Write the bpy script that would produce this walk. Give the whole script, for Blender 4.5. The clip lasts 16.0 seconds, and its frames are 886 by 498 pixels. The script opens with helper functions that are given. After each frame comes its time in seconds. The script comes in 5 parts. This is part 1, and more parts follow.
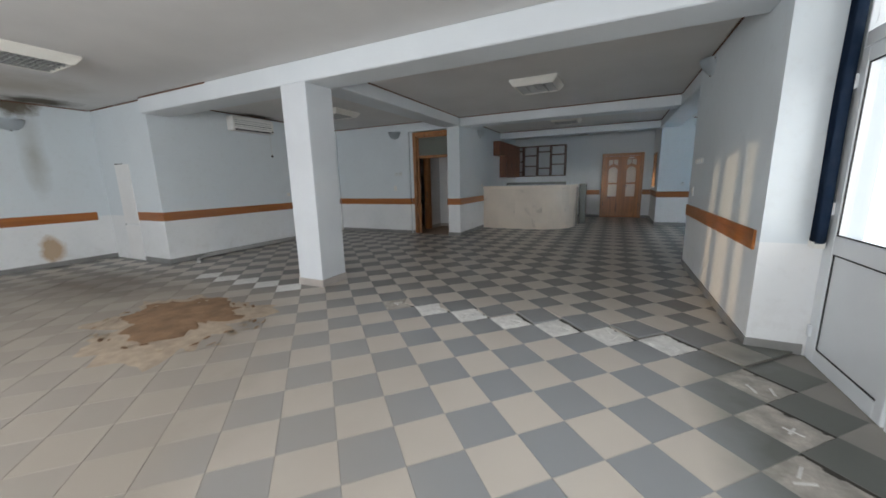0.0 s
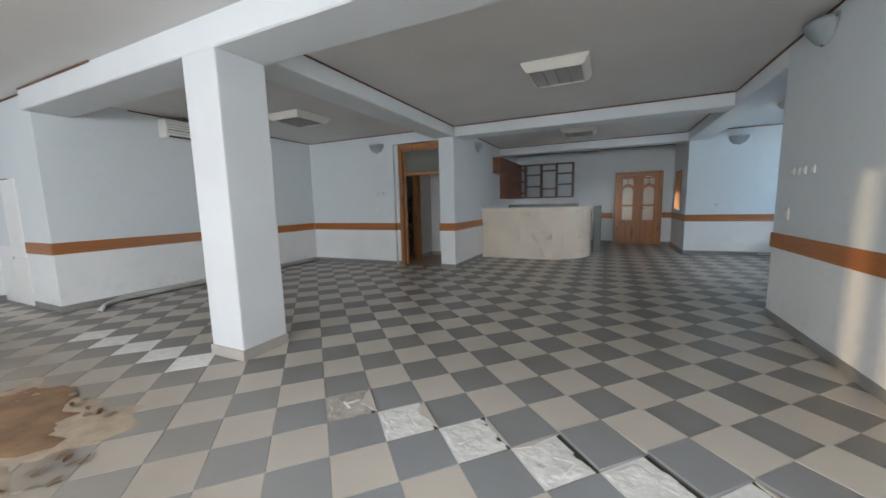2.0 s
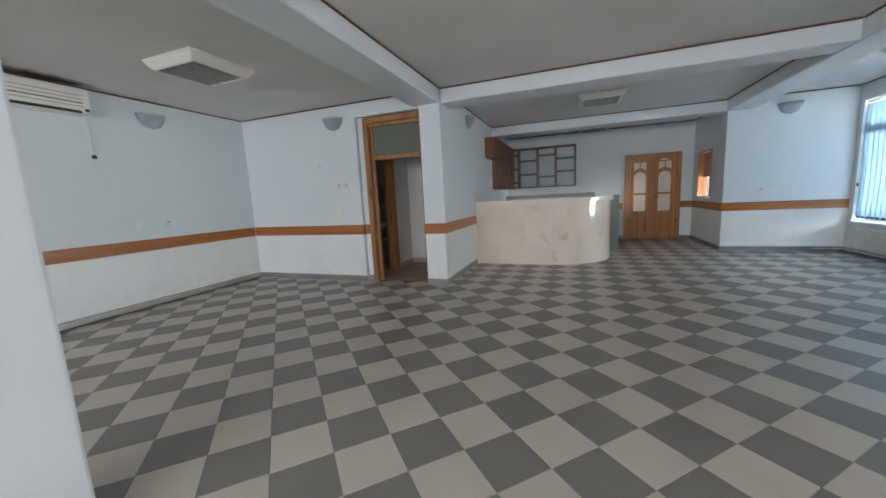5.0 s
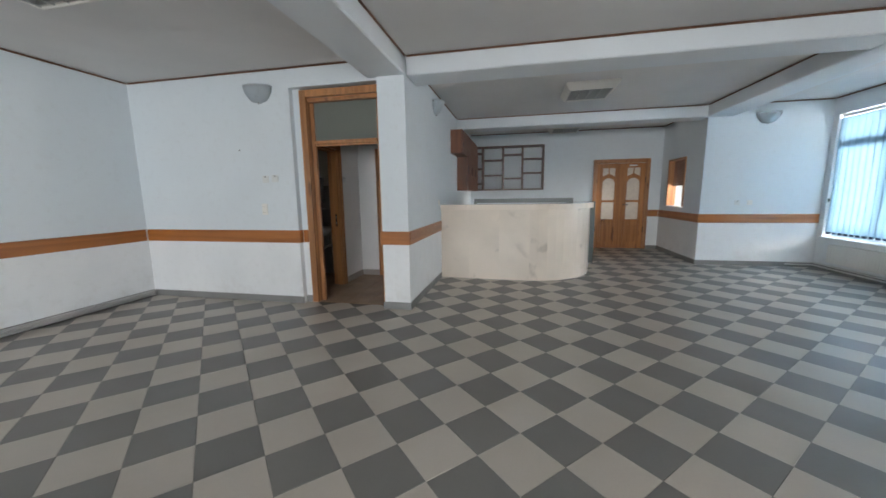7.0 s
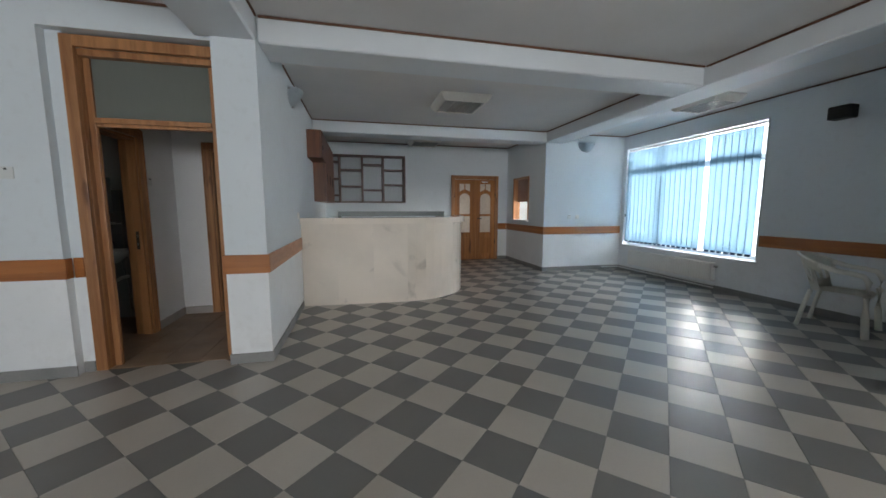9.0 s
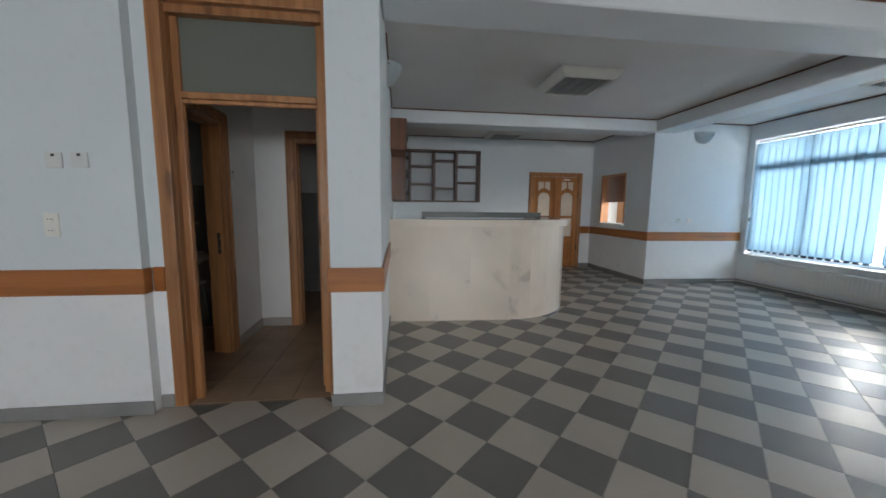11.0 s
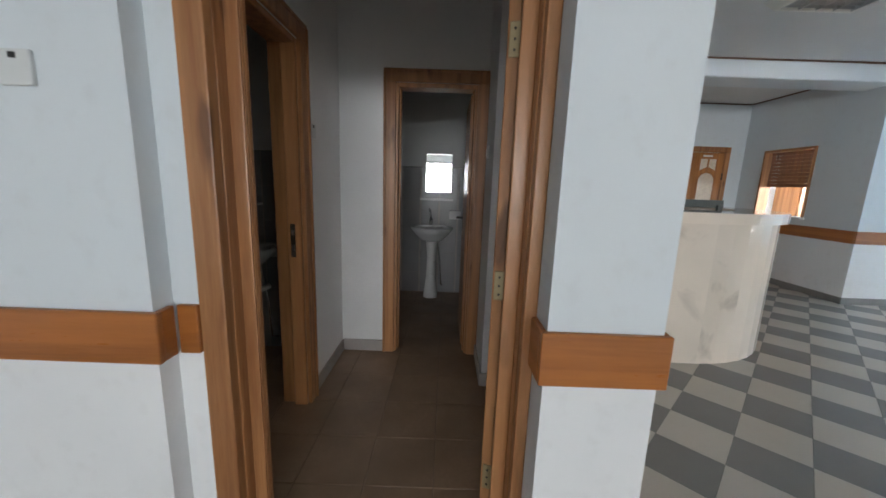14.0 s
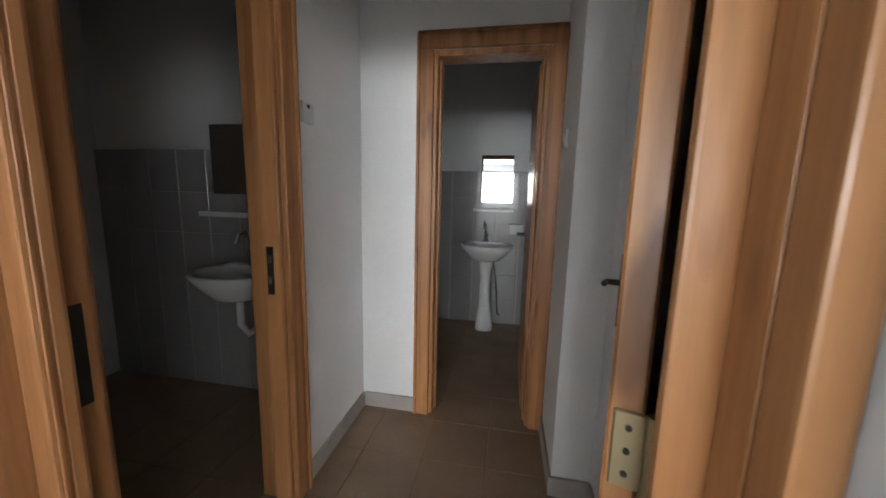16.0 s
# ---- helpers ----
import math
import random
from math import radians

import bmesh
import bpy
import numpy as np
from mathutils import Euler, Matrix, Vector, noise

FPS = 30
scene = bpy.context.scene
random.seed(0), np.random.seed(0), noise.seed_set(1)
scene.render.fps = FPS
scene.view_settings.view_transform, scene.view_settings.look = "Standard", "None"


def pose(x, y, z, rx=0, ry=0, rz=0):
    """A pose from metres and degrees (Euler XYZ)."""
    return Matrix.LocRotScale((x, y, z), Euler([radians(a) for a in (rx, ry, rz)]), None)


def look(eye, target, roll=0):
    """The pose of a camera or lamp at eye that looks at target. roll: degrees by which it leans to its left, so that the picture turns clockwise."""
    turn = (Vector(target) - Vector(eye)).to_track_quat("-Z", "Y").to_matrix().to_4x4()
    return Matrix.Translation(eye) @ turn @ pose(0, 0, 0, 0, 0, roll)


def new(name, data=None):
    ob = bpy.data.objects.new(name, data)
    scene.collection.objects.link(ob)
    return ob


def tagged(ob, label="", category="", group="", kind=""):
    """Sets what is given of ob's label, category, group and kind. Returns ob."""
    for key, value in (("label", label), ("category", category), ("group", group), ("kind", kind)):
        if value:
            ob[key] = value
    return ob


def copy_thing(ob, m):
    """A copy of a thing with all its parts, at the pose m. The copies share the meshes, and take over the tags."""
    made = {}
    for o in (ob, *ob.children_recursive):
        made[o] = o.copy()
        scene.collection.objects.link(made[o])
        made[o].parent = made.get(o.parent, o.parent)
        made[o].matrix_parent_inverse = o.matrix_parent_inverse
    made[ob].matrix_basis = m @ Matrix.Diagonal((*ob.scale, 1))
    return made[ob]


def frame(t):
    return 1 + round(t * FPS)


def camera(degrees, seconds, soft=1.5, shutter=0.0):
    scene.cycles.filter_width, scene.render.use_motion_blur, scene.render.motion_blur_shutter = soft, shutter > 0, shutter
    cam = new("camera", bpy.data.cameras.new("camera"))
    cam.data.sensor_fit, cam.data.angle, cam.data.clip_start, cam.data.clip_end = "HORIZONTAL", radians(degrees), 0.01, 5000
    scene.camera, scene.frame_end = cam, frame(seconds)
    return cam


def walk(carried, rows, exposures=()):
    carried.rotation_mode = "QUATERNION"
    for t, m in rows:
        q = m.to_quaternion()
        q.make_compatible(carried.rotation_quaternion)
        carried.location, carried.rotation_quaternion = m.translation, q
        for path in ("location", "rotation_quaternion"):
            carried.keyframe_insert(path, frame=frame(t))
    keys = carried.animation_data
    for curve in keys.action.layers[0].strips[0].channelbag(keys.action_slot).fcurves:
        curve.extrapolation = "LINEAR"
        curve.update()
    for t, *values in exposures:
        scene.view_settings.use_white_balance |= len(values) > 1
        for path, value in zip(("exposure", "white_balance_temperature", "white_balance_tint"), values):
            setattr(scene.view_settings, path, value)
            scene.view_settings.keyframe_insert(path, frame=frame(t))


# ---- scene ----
cam = camera(103.0, 16.0, soft=1.6, shutter=0.35)
EXPOSURES = [(0.0, -0.32), (0.5, -0.18), (1.0, 0.13), (2.0, 0.14), (2.5, 0.34), (3.0, 0.38), (4.0, 0.36), (4.5, 0.40), (6.8, 0.68), (7.5, 0.62), (8.0, 0.44), (11.0, 0.26), (12.0, 0.64), (12.5, 0.58), (13.5, 0.54), (14.0, 0.81), (14.5, 1.08), (15.0, 1.25), (15.5, 1.45), (16.0, 1.7)]
PATH = [
    (0, (0.182, 0.774, 1.342), (-0.676, 2.541, 0.963), -1.4),
    (0.5, (0.06, 1.106, 1.354), (-0.784, 2.894, 1.054), -2.7),
    (1, (-0.063, 1.482, 1.348), (-0.983, 3.232, 1.045), -2.2),
    (1.5, (-0.296, 1.847, 1.33), (-1.159, 3.634, 1.084), -2.0),
    (2, (-0.433, 2.232, 1.297), (-1.271, 4.03, 1.045), -1.4),
    (2.5, (-0.578, 2.559, 1.303), (-1.388, 4.367, 1.031), -0.8),
    (3, (-0.807, 2.833, 1.309), (-1.48, 4.702, 1.075), -1.0),
    (3.5, (-0.946, 3.031, 1.307), (-1.624, 4.891, 1.025), -3.4),
    (4, (-1.005, 3.348, 1.331), (-1.778, 5.177, 1.096), -1.8),
    (4.5, (-1.196, 3.62, 1.281), (-1.932, 5.459, 1.005), -2.5),
    (7, (-1.962, 4.897, 1.317), (-2.377, 6.83, 1.016), -0.8),
    (7.5, (-2.059, 5.074, 1.294), (-2.174, 7.057, 1.056), -0.4),
    (8, (-2.166, 5.264, 1.292), (-1.955, 7.246, 1.132), -1.6),
    (8.2, (-2.216, 5.32, 1.288), (-1.913, 7.288, 1.092), -0.6),
    (10.3, (-2.762, 6.064, 1.317), (-2.253, 7.983, 1.075), -0.1),
    (10.5, (-2.83, 6.173, 1.309), (-2.417, 8.119, 1.098), 0.5),
    (11, (-3.056, 6.45, 1.296), (-2.811, 8.422, 1.065), 0.6),
    (11.5, (-3.217, 6.659, 1.26), (-3.126, 8.636, 0.969), 0.8),
    (12, (-3.331, 6.94, 1.276), (-3.442, 8.923, 1.033), 0.5),
    (12.5, (-3.444, 7.173, 1.268), (-3.571, 9.152, 1.009), 2.1),
    (13, (-3.586, 7.37, 1.267), (-3.555, 9.355, 1.024), 0.5),
    (13.5, (-3.734, 7.558, 1.302), (-3.683, 9.533, 0.991), 1.0),
    (14, (-3.77, 7.792, 1.293), (-3.778, 9.76, 0.94), 2.0),
    (14.5, (-3.767, 8.0, 1.281), (-3.774, 9.956, 0.865), 1.8),
    (15, (-3.745, 8.214, 1.265), (-3.792, 10.164, 0.824), 2.8),
    (15.5, (-3.746, 8.392, 1.274), (-3.923, 10.345, 0.88), 0.6),
    (16, (-3.734, 8.523, 1.264), (-4.091, 10.468, 0.963), 1.4),
]
walk(cam, [(t, look(eye, target, roll)) for t, eye, target, roll in PATH],
     exposures=EXPOSURES)

# ---------------------------------------------------------------- light
world = bpy.data.worlds.new("sky")
scene.world = world
world.use_nodes = True
wn = world.node_tree
sky = wn.nodes.new("ShaderNodeTexSky")
sky.sky_type = 'NISHITA'
sky.sun_disc = False
sky.sun_elevation = radians(7.0)
sky.sun_rotation = radians(214.0)
wn.nodes["Background"].inputs["Strength"].default_value = 0.15
wn.links.new(sky.outputs[0], wn.nodes["Background"].inputs["Color"])

sun = new("sun", bpy.data.lights.new("sun", 'SUN'))
sun.data.energy = 2.1
sun.data.angle = radians(0.6)
sun.data.color = (1.0, 0.72, 0.42)
sun.matrix_world = look((-8.0, -12.0, 3.0), (1.2, 5.0, 0.9))


def area_lamp(name, eye, target, width, height, watts, color):
    lamp = bpy.data.lights.new(name, 'AREA')
    lamp.shape, lamp.size, lamp.size_y = 'RECTANGLE', width, height
    lamp.energy, lamp.color = watts, color
    ob = new(name, lamp)
    ob.matrix_world = look(eye, target)
    return ob


SKY = (0.95, 0.975, 1.0)
area_lamp("window_light", (6.0, 10.66, 1.45), (0, 10.66, 1.30), 4.6, 2.3, 2000, (1.0, 0.97, 0.93))
area_lamp("entrance_light", (2.2, 2.5, 1.5), (0, 2.5, 1.2), 2.3, 1.9, 38, SKY)
area_lamp("front_light", (-2.7, -2.12, 1.62), (-2.7, 4, 0.5), 6.4, 1.55, 305, SKY)
# Last lamp is added to brighten the kitchen seen through the hatch.
area_lamp("kitchen_fill", (3.5, 13.1, 1.6), (1.2, 13.1, 1.4), 1.2, 1.1, 110, (1.0, 0.97, 0.9))


# ---------------------------------------------------------------- materials
def principled(name):
    m = bpy.data.materials.new(name)
    m.use_nodes = True
    return m, m.node_tree.nodes, m.node_tree.links, m.node_tree.nodes["Principled BSDF"]


def tex_noise(nt, scale, detail=4.0, rough=0.55, stretch=None):
    geo = nt.nodes.new("ShaderNodeNewGeometry")
    n = nt.nodes.new("ShaderNodeTexNoise")
    n.inputs["Scale"].default_value = scale
    n.inputs["Detail"].default_value = detail
    n.inputs["Roughness"].default_value = rough
    if stretch:
        mp = nt.nodes.new("ShaderNodeMapping")
        mp.inputs["Scale"].default_value = stretch
        nt.links.new(geo.outputs["Position"], mp.inputs["Vector"])
        nt.links.new(mp.outputs[0], n.inputs["Vector"])
    else:
        nt.links.new(geo.outputs["Position"], n.inputs["Vector"])
    return n.outputs[0]


def ramp(nt, src, a, b, lo=0.0, hi=1.0):
    r = nt.nodes.new("ShaderNodeMapRange")
    r.inputs["From Min"].default_value, r.inputs["From Max"].default_value = a, b
    r.inputs["To Min"].default_value, r.inputs["To Max"].default_value = lo, hi
    nt.links.new(src, r.inputs["Value"])
    return r.outputs[0]


def mix(nt, fac, a, b, kind='MIX'):
    n = nt.nodes.new("ShaderNodeMix")
    n.data_type, n.blend_type = 'RGBA', kind
    for socket, value in ((n.inputs[0], fac), (n.inputs[6], a), (n.inputs[7], b)):
        if isinstance(value, bpy.types.NodeSocket):
            nt.links.new(value, socket)
        elif isinstance(value, (int, float)):
            socket.default_value = value
        else:
            socket.default_value = (*value, 1.0)
    return n.outputs[2]


def math2(nt, op, a, b):
    n = nt.nodes.new("ShaderNodeMath")
    n.operation = op
    for socket, value in ((n.inputs[0], a), (n.inputs[1], b)):
        if isinstance(value, bpy.types.NodeSocket):
            nt.links.new(value, socket)
        else:
            socket.default_value = value
    return n.outputs[0]


def bump(nt, bsdf, height, strength=0.2, distance=0.01):
    b = nt.nodes.new("ShaderNodeBump")
    b.inputs["Strength"].default_value, b.inputs["Distance"].default_value = strength, distance
    nt.links.new(height, b.inputs["Height"])
    nt.links.new(b.outputs[0], bsdf.inputs["Normal"])


def near(nt, centre, size):
    """1 at the centre of an ellipsoid, 0 at its edge and beyond."""
    geo = nt.nodes.new("ShaderNodeNewGeometry")
    sub = nt.nodes.new("ShaderNodeVectorMath")
    sub.operation = 'SUBTRACT'
    sub.inputs[1].default_value = centre
    div = nt.nodes.new("ShaderNodeVectorMath")
    div.operation = 'DIVIDE'
    div.inputs[1].default_value = size
    ln = nt.nodes.new("ShaderNodeVectorMath")
    ln.operation = 'LENGTH'
    nt.links.new(geo.outputs["Position"], sub.inputs[0])
    nt.links.new(sub.outputs[0], div.inputs[0])
    nt.links.new(div.outputs[0], ln.inputs[0])
    return ramp(nt, ln.outputs["Value"], 0.0, 1.0, 1.0, 0.0)


def patchy(nt, mask, scale):
    """A mask broken up by noise, 0 wherever the mask is 0."""
    return math2(nt, 'MULTIPLY', mask, math2(nt, 'ADD', math2(nt, 'MULTIPLY', tex_noise(nt, scale, 5.0, 0.55), 1.2), 0.4))


def stain(nt, colour, centre, size, tint, scale=6.0, low=0.42, high=0.62):
    f = math2(nt, 'MULTIPLY', near(nt, centre, size), 0.75)
    f = math2(nt, 'ADD', f, math2(nt, 'MULTIPLY', tex_noise(nt, scale, 6.0, 0.65), 0.45))
    return mix(nt, ramp(nt, f, low, high), colour, tint)


def plain(name, colour, rough=0.5, metal=0.0, vary=0.12, scale=4.0, grain=60.0, relief=0.05):
    m, nodes, links, bsdf = principled(name)
    nt = m.node_tree
    dark = tuple(c * (1 - vary) for c in colour)
    c = mix(nt, ramp(nt, tex_noise(nt, scale, 5.0), 0.35, 0.65), colour, dark)
    c = mix(nt, ramp(nt, tex_noise(nt, grain, 3.0), 0.3, 0.75, 0.0, 0.5), c, dark)
    links.new(c, bsdf.inputs["Base Color"])
    links.new(ramp(nt, tex_noise(nt, scale * 2.3), 0.3, 0.7, rough * 0.85, min(1.0, rough * 1.15)), bsdf.inputs["Roughness"])
    bsdf.inputs["Metallic"].default_value = metal
    if relief:
        bump(nt, bsdf, tex_noise(nt, grain), relief, 0.004)
    return m


def wall_paint(name, upper, lower):
    """Two-tone wall paint that changes at the dado rail, with damp marks."""
    m, nodes, links, bsdf = principled(name)
    nt = m.node_tree
    geo = nodes.new("ShaderNodeNewGeometry")
    sep = nodes.new("ShaderNodeSeparateXYZ")
    links.new(geo.outputs["Position"], sep.inputs[0])
    c = mix(nt, ramp(nt, sep.outputs["Z"], 0.838, 0.842), lower, upper)
    c = mix(nt, ramp(nt, tex_noise(nt, 1.1, 5.0), 0.4, 0.75, 0.0, 0.28), c, tuple(u * 0.82 for u in upper))
    c = mix(nt, ramp(nt, tex_noise(nt, 14.0, 4.0), 0.55, 0.8, 0.0, 0.12), c, (0.38, 0.36, 0.33))
    scuff = math2(nt, 'MULTIPLY', ramp(nt, sep.outputs["Z"], 0.45, 0.0), ramp(nt, tex_noise(nt, 5.0, 6.0, 0.7), 0.5, 0.72))
    c = mix(nt, math2(nt, 'MULTIPLY', scuff, 0.3), c, (0.33, 0.29, 0.24))
    c = stain(nt, c, (-8.75, 3.3, 0.3), (0.5, 0.28, 0.45), (0.50, 0.37, 0.25), 7.0, 0.5, 0.72)
    c = stain(nt, c, (-8.75, 3.25, 2.75), (0.4, 0.62, 0.42), (0.13, 0.11, 0.08), 9.0, 0.56, 0.78)
    c = stain(nt, c, (-8.75, 3.35, 1.9), (0.4, 0.3, 1.3), (0.45, 0.47, 0.46), 3.0, 0.5, 0.95)
    links.new(c, bsdf.inputs["Base Color"])
    bsdf.inputs["Roughness"].default_value = 0.62
    bump(nt, bsdf, tex_noise(nt, 45.0, 5.0), 0.16, 0.004)
    return m


def ceiling_paint():
    m, nodes, links, bsdf = principled("ceiling_paint")
    nt = m.node_tree
    c = mix(nt, ramp(nt, tex_noise(nt, 0.9, 5.0), 0.4, 0.7), (0.71, 0.70, 0.69), (0.65, 0.64, 0.63))
    c = stain(nt, c, (-8.45, 3.45, 2.79), (0.75, 0.85, 0.5), (0.10, 0.085, 0.06), 5.0, 0.5, 0.8)
    c = stain(nt, c, (-7.4, 2.9, 2.79), (1.6, 1.4, 0.5), (0.5, 0.47, 0.42), 3.0, 0.5, 0.9)
    c = stain(nt, c, (-6.8, 6.2, 2.79), (0.32, 0.75, 0.4), (0.1, 0.09, 0.08), 8.0, 0.5, 0.8)
    links.new(c, bsdf.inputs["Base Color"])
    bsdf.inputs["Roughness"].default_value = 0.8
    bump(nt, bsdf, tex_noise(nt, 60.0, 4.0), 0.12, 0.004)
    return m


def wood(name, light, dark, rough=0.38, axis='Z', knots=True):
    m, nodes, links, bsdf = principled(name)
    nt = m.node_tree
    stretch = {'Z': (9.0, 9.0, 0.5), 'X': (0.5, 9.0, 9.0), 'Y': (9.0, 0.5, 9.0), 'H': (0.5, 0.5, 9.0)}[axis]
    g = tex_noise(nt, 3.2, 6.0, 0.6, stretch)
    c = mix(nt, ramp(nt, g, 0.32, 0.68), light, dark)
    fine = tex_noise(nt, 16.0, 4.0, 0.6, stretch)
    c = mix(nt, ramp(nt, fine, 0.45, 0.75, 0.0, 0.35), c, tuple(d * 0.6 for d in dark))
    stave = tex_noise(nt, 1.0, 1.0, 0.3, tuple(19.0 if v > 1 else 0.5 for v in stretch))
    c = mix(nt, ramp(nt, stave, 0.46, 0.56, 0.0, 0.45), c, tuple(min(0.9, v * 1.3) for v in light))
    if knots:
        k = tex_noise(nt, 3.4, 2.0, 0.4, tuple(v * 0.28 + 0.5 for v in stretch))
        c = mix(nt, ramp(nt, k, 0.665, 0.73, 0.0, 0.8), c, tuple(d * 0.4 for d in dark))
    info = nodes.new("ShaderNodeObjectInfo")
    c = mix(nt, ramp(nt, info.outputs["Random"], 0.0, 1.0, 0.0, 0.22), c, tuple(d * 0.8 for d in dark))
    links.new(c, bsdf.inputs["Base Color"])
    links.new(ramp(nt, fine, 0.3, 0.7, rough * 0.8, rough * 1.3), bsdf.inputs["Roughness"])
    bsdf.inputs["Coat Weight"].default_value = 0.25
    bsdf.inputs["Coat Roughness"].default_value = 0.25
    bump(nt, bsdf, fine, 0.08, 0.003)
    return m


def tile_glaze(name, colour, sheen_colour, gloss):
    """Worn floor tile; brown dust has settled in the damp front corner of the hall."""
    m, nodes, links, bsdf = principled(name)
    nt = m.node_tree
    info = nodes.new("ShaderNodeObjectInfo")
    dark = tuple(c * 0.8 for c in colour)
    c = mix(nt, ramp(nt, info.outputs["Random"], 0.0, 1.0, 0.0, 0.4), colour, dark)
    c = mix(nt, ramp(nt, tex_noise(nt, 2.2, 3.0, 0.5), 0.35, 0.75, 0.0, 0.3), c, tuple(v * 0.86 for v in dark))
    c = mix(nt, ramp(nt, tex_noise(nt, 70.0, 3.0), 0.5, 0.8, 0.0, 0.2), c, tuple(v * 0.7 for v in colour))
    # Front tiles lightened: daylight sheen, with some dust, put into the colour.
    sheen_veil = patchy(nt, near(nt, (-0.2, 0.9, 0.0), (5.2, 4.5, 1.0)), 0.9)
    c = mix(nt, ramp(nt, sheen_veil, 0.08, 0.4, 0.0, 0.85), c, sheen_colour)
    dust = patchy(nt, near(nt, (-4.8, 1.3, 0.0), (5.2, 3.3, 1.0)), 1.3)
    dust = ramp(nt, dust, 0.05, 0.48, 0.0, 0.88)
    c = mix(nt, dust, c, (0.35, 0.305, 0.255))
    damp = patchy(nt, near(nt, (-6.6, 3.1, 0.0), (2.6, 1.1, 1.0)), 1.9)
    c = mix(nt, ramp(nt, damp, 0.3, 0.7, 0.0, 0.6), c, (0.15, 0.115, 0.085))
    grime = patchy(nt, near(nt, (1.5, 2.9, 0.0), (1.0, 2.2, 1.0)), 2.6)
    c = mix(nt, ramp(nt, grime, 0.12, 0.5, 0.0, 0.85), c, (0.10, 0.105, 0.085))
    links.new(c, bsdf.inputs["Base Color"])
    rough = math2(nt, 'ADD', ramp(nt, tex_noise(nt, 3.0, 5.0), 0.3, 0.7, gloss, gloss + 0.1), math2(nt, 'MULTIPLY', dust, 0.3))
    links.new(rough, bsdf.inputs["Roughness"])
    bump(nt, bsdf, tex_noise(nt, 30.0, 4.0), 0.06, 0.004)
    return m


def grout():
    """Dark joints, filled with pale dust in the damp front corner of the hall."""
    m, nodes, links, bsdf = principled("grout")
    nt = m.node_tree
    c = mix(nt, ramp(nt, tex_noise(nt, 6.0, 5.0), 0.35, 0.65), (0.20, 0.19, 0.17), (0.13, 0.125, 0.115))
    dust = ramp(nt, patchy(nt, near(nt, (-4.8, 1.3, 0.0), (5.6, 3.6, 1.0)), 1.3), 0.03, 0.3)
    c = mix(nt, dust, c, (0.34, 0.295, 0.245))
    # Joints painted lighter to follow the daylight sheen on the front tiles.
    joint_sheen = ramp(nt, patchy(nt, near(nt, (-0.2, 0.9, 0.0), (5.2, 4.5, 1.0)), 0.9), 0.05, 0.35, 0.0, 0.75)
    c = mix(nt, joint_sheen, c, (0.36, 0.34, 0.31))
    links.new(c, bsdf.inputs["Base Color"])
    bsdf.inputs["Roughness"].default_value = 0.9
    bump(nt, bsdf, tex_noise(nt, 60.0), 0.05, 0.004)
    return m


def marble():
    m, nodes, links, bsdf = principled("marble")
    nt = m.node_tree
    info = nodes.new("ShaderNodeObjectInfo")
    off = nodes.new("ShaderNodeVectorMath")
    off.operation = 'ADD'
    geo = nodes.new("ShaderNodeNewGeometry")
    links.new(geo.outputs["Position"], off.inputs[0])
    links.new(math2(nt, 'MULTIPLY', info.outputs["Random"], 7.0), off.inputs[1])
    warp = nodes.new("ShaderNodeTexNoise")
    warp.inputs["Scale"].default_value = 1.6
    warp.inputs["Detail"].default_value = 6.0
    links.new(off.outputs[0], warp.inputs["Vector"])
    wave = nodes.new("ShaderNodeTexNoise")
    wave.inputs["Scale"].default_value = 1.7
    wave.inputs["Detail"].default_value = 4.0
    wave.inputs["Distortion"].default_value = 1.6
    links.new(off.outputs[0], wave.inputs["Vector"])
    c = mix(nt, ramp(nt, warp.outputs[0], 0.35, 0.68), (0.86, 0.77, 0.67), (0.75, 0.67, 0.58))
    c = mix(nt, ramp(nt, wave.outputs[0], 0.60, 0.72, 0.0, 0.6), c, (0.46, 0.40, 0.34))
    links.new(c, bsdf.inputs["Base Color"])
    bsdf.inputs["Roughness"].default_value = 0.07
    return m


def thin_glass(name):
    m = bpy.data.materials.new(name)
    m.use_nodes = True
    nt = m.node_tree
    out = nt.nodes["Material Output"]
    tr, gl, mx = nt.nodes.new("ShaderNodeBsdfTransparent"), nt.nodes.new("ShaderNodeBsdfGlossy"), nt.nodes.new("ShaderNodeMixShader")
    gl.inputs["Roughness"].default_value = 0.02
    mx.inputs[0].default_value = 0.06
    nt.links.new(tr.outputs[0], mx.inputs[1])
    nt.links.new(gl.outputs[0], mx.inputs[2])
    nt.links.new(mx.outputs[0], out.inputs["Surface"])
    return m


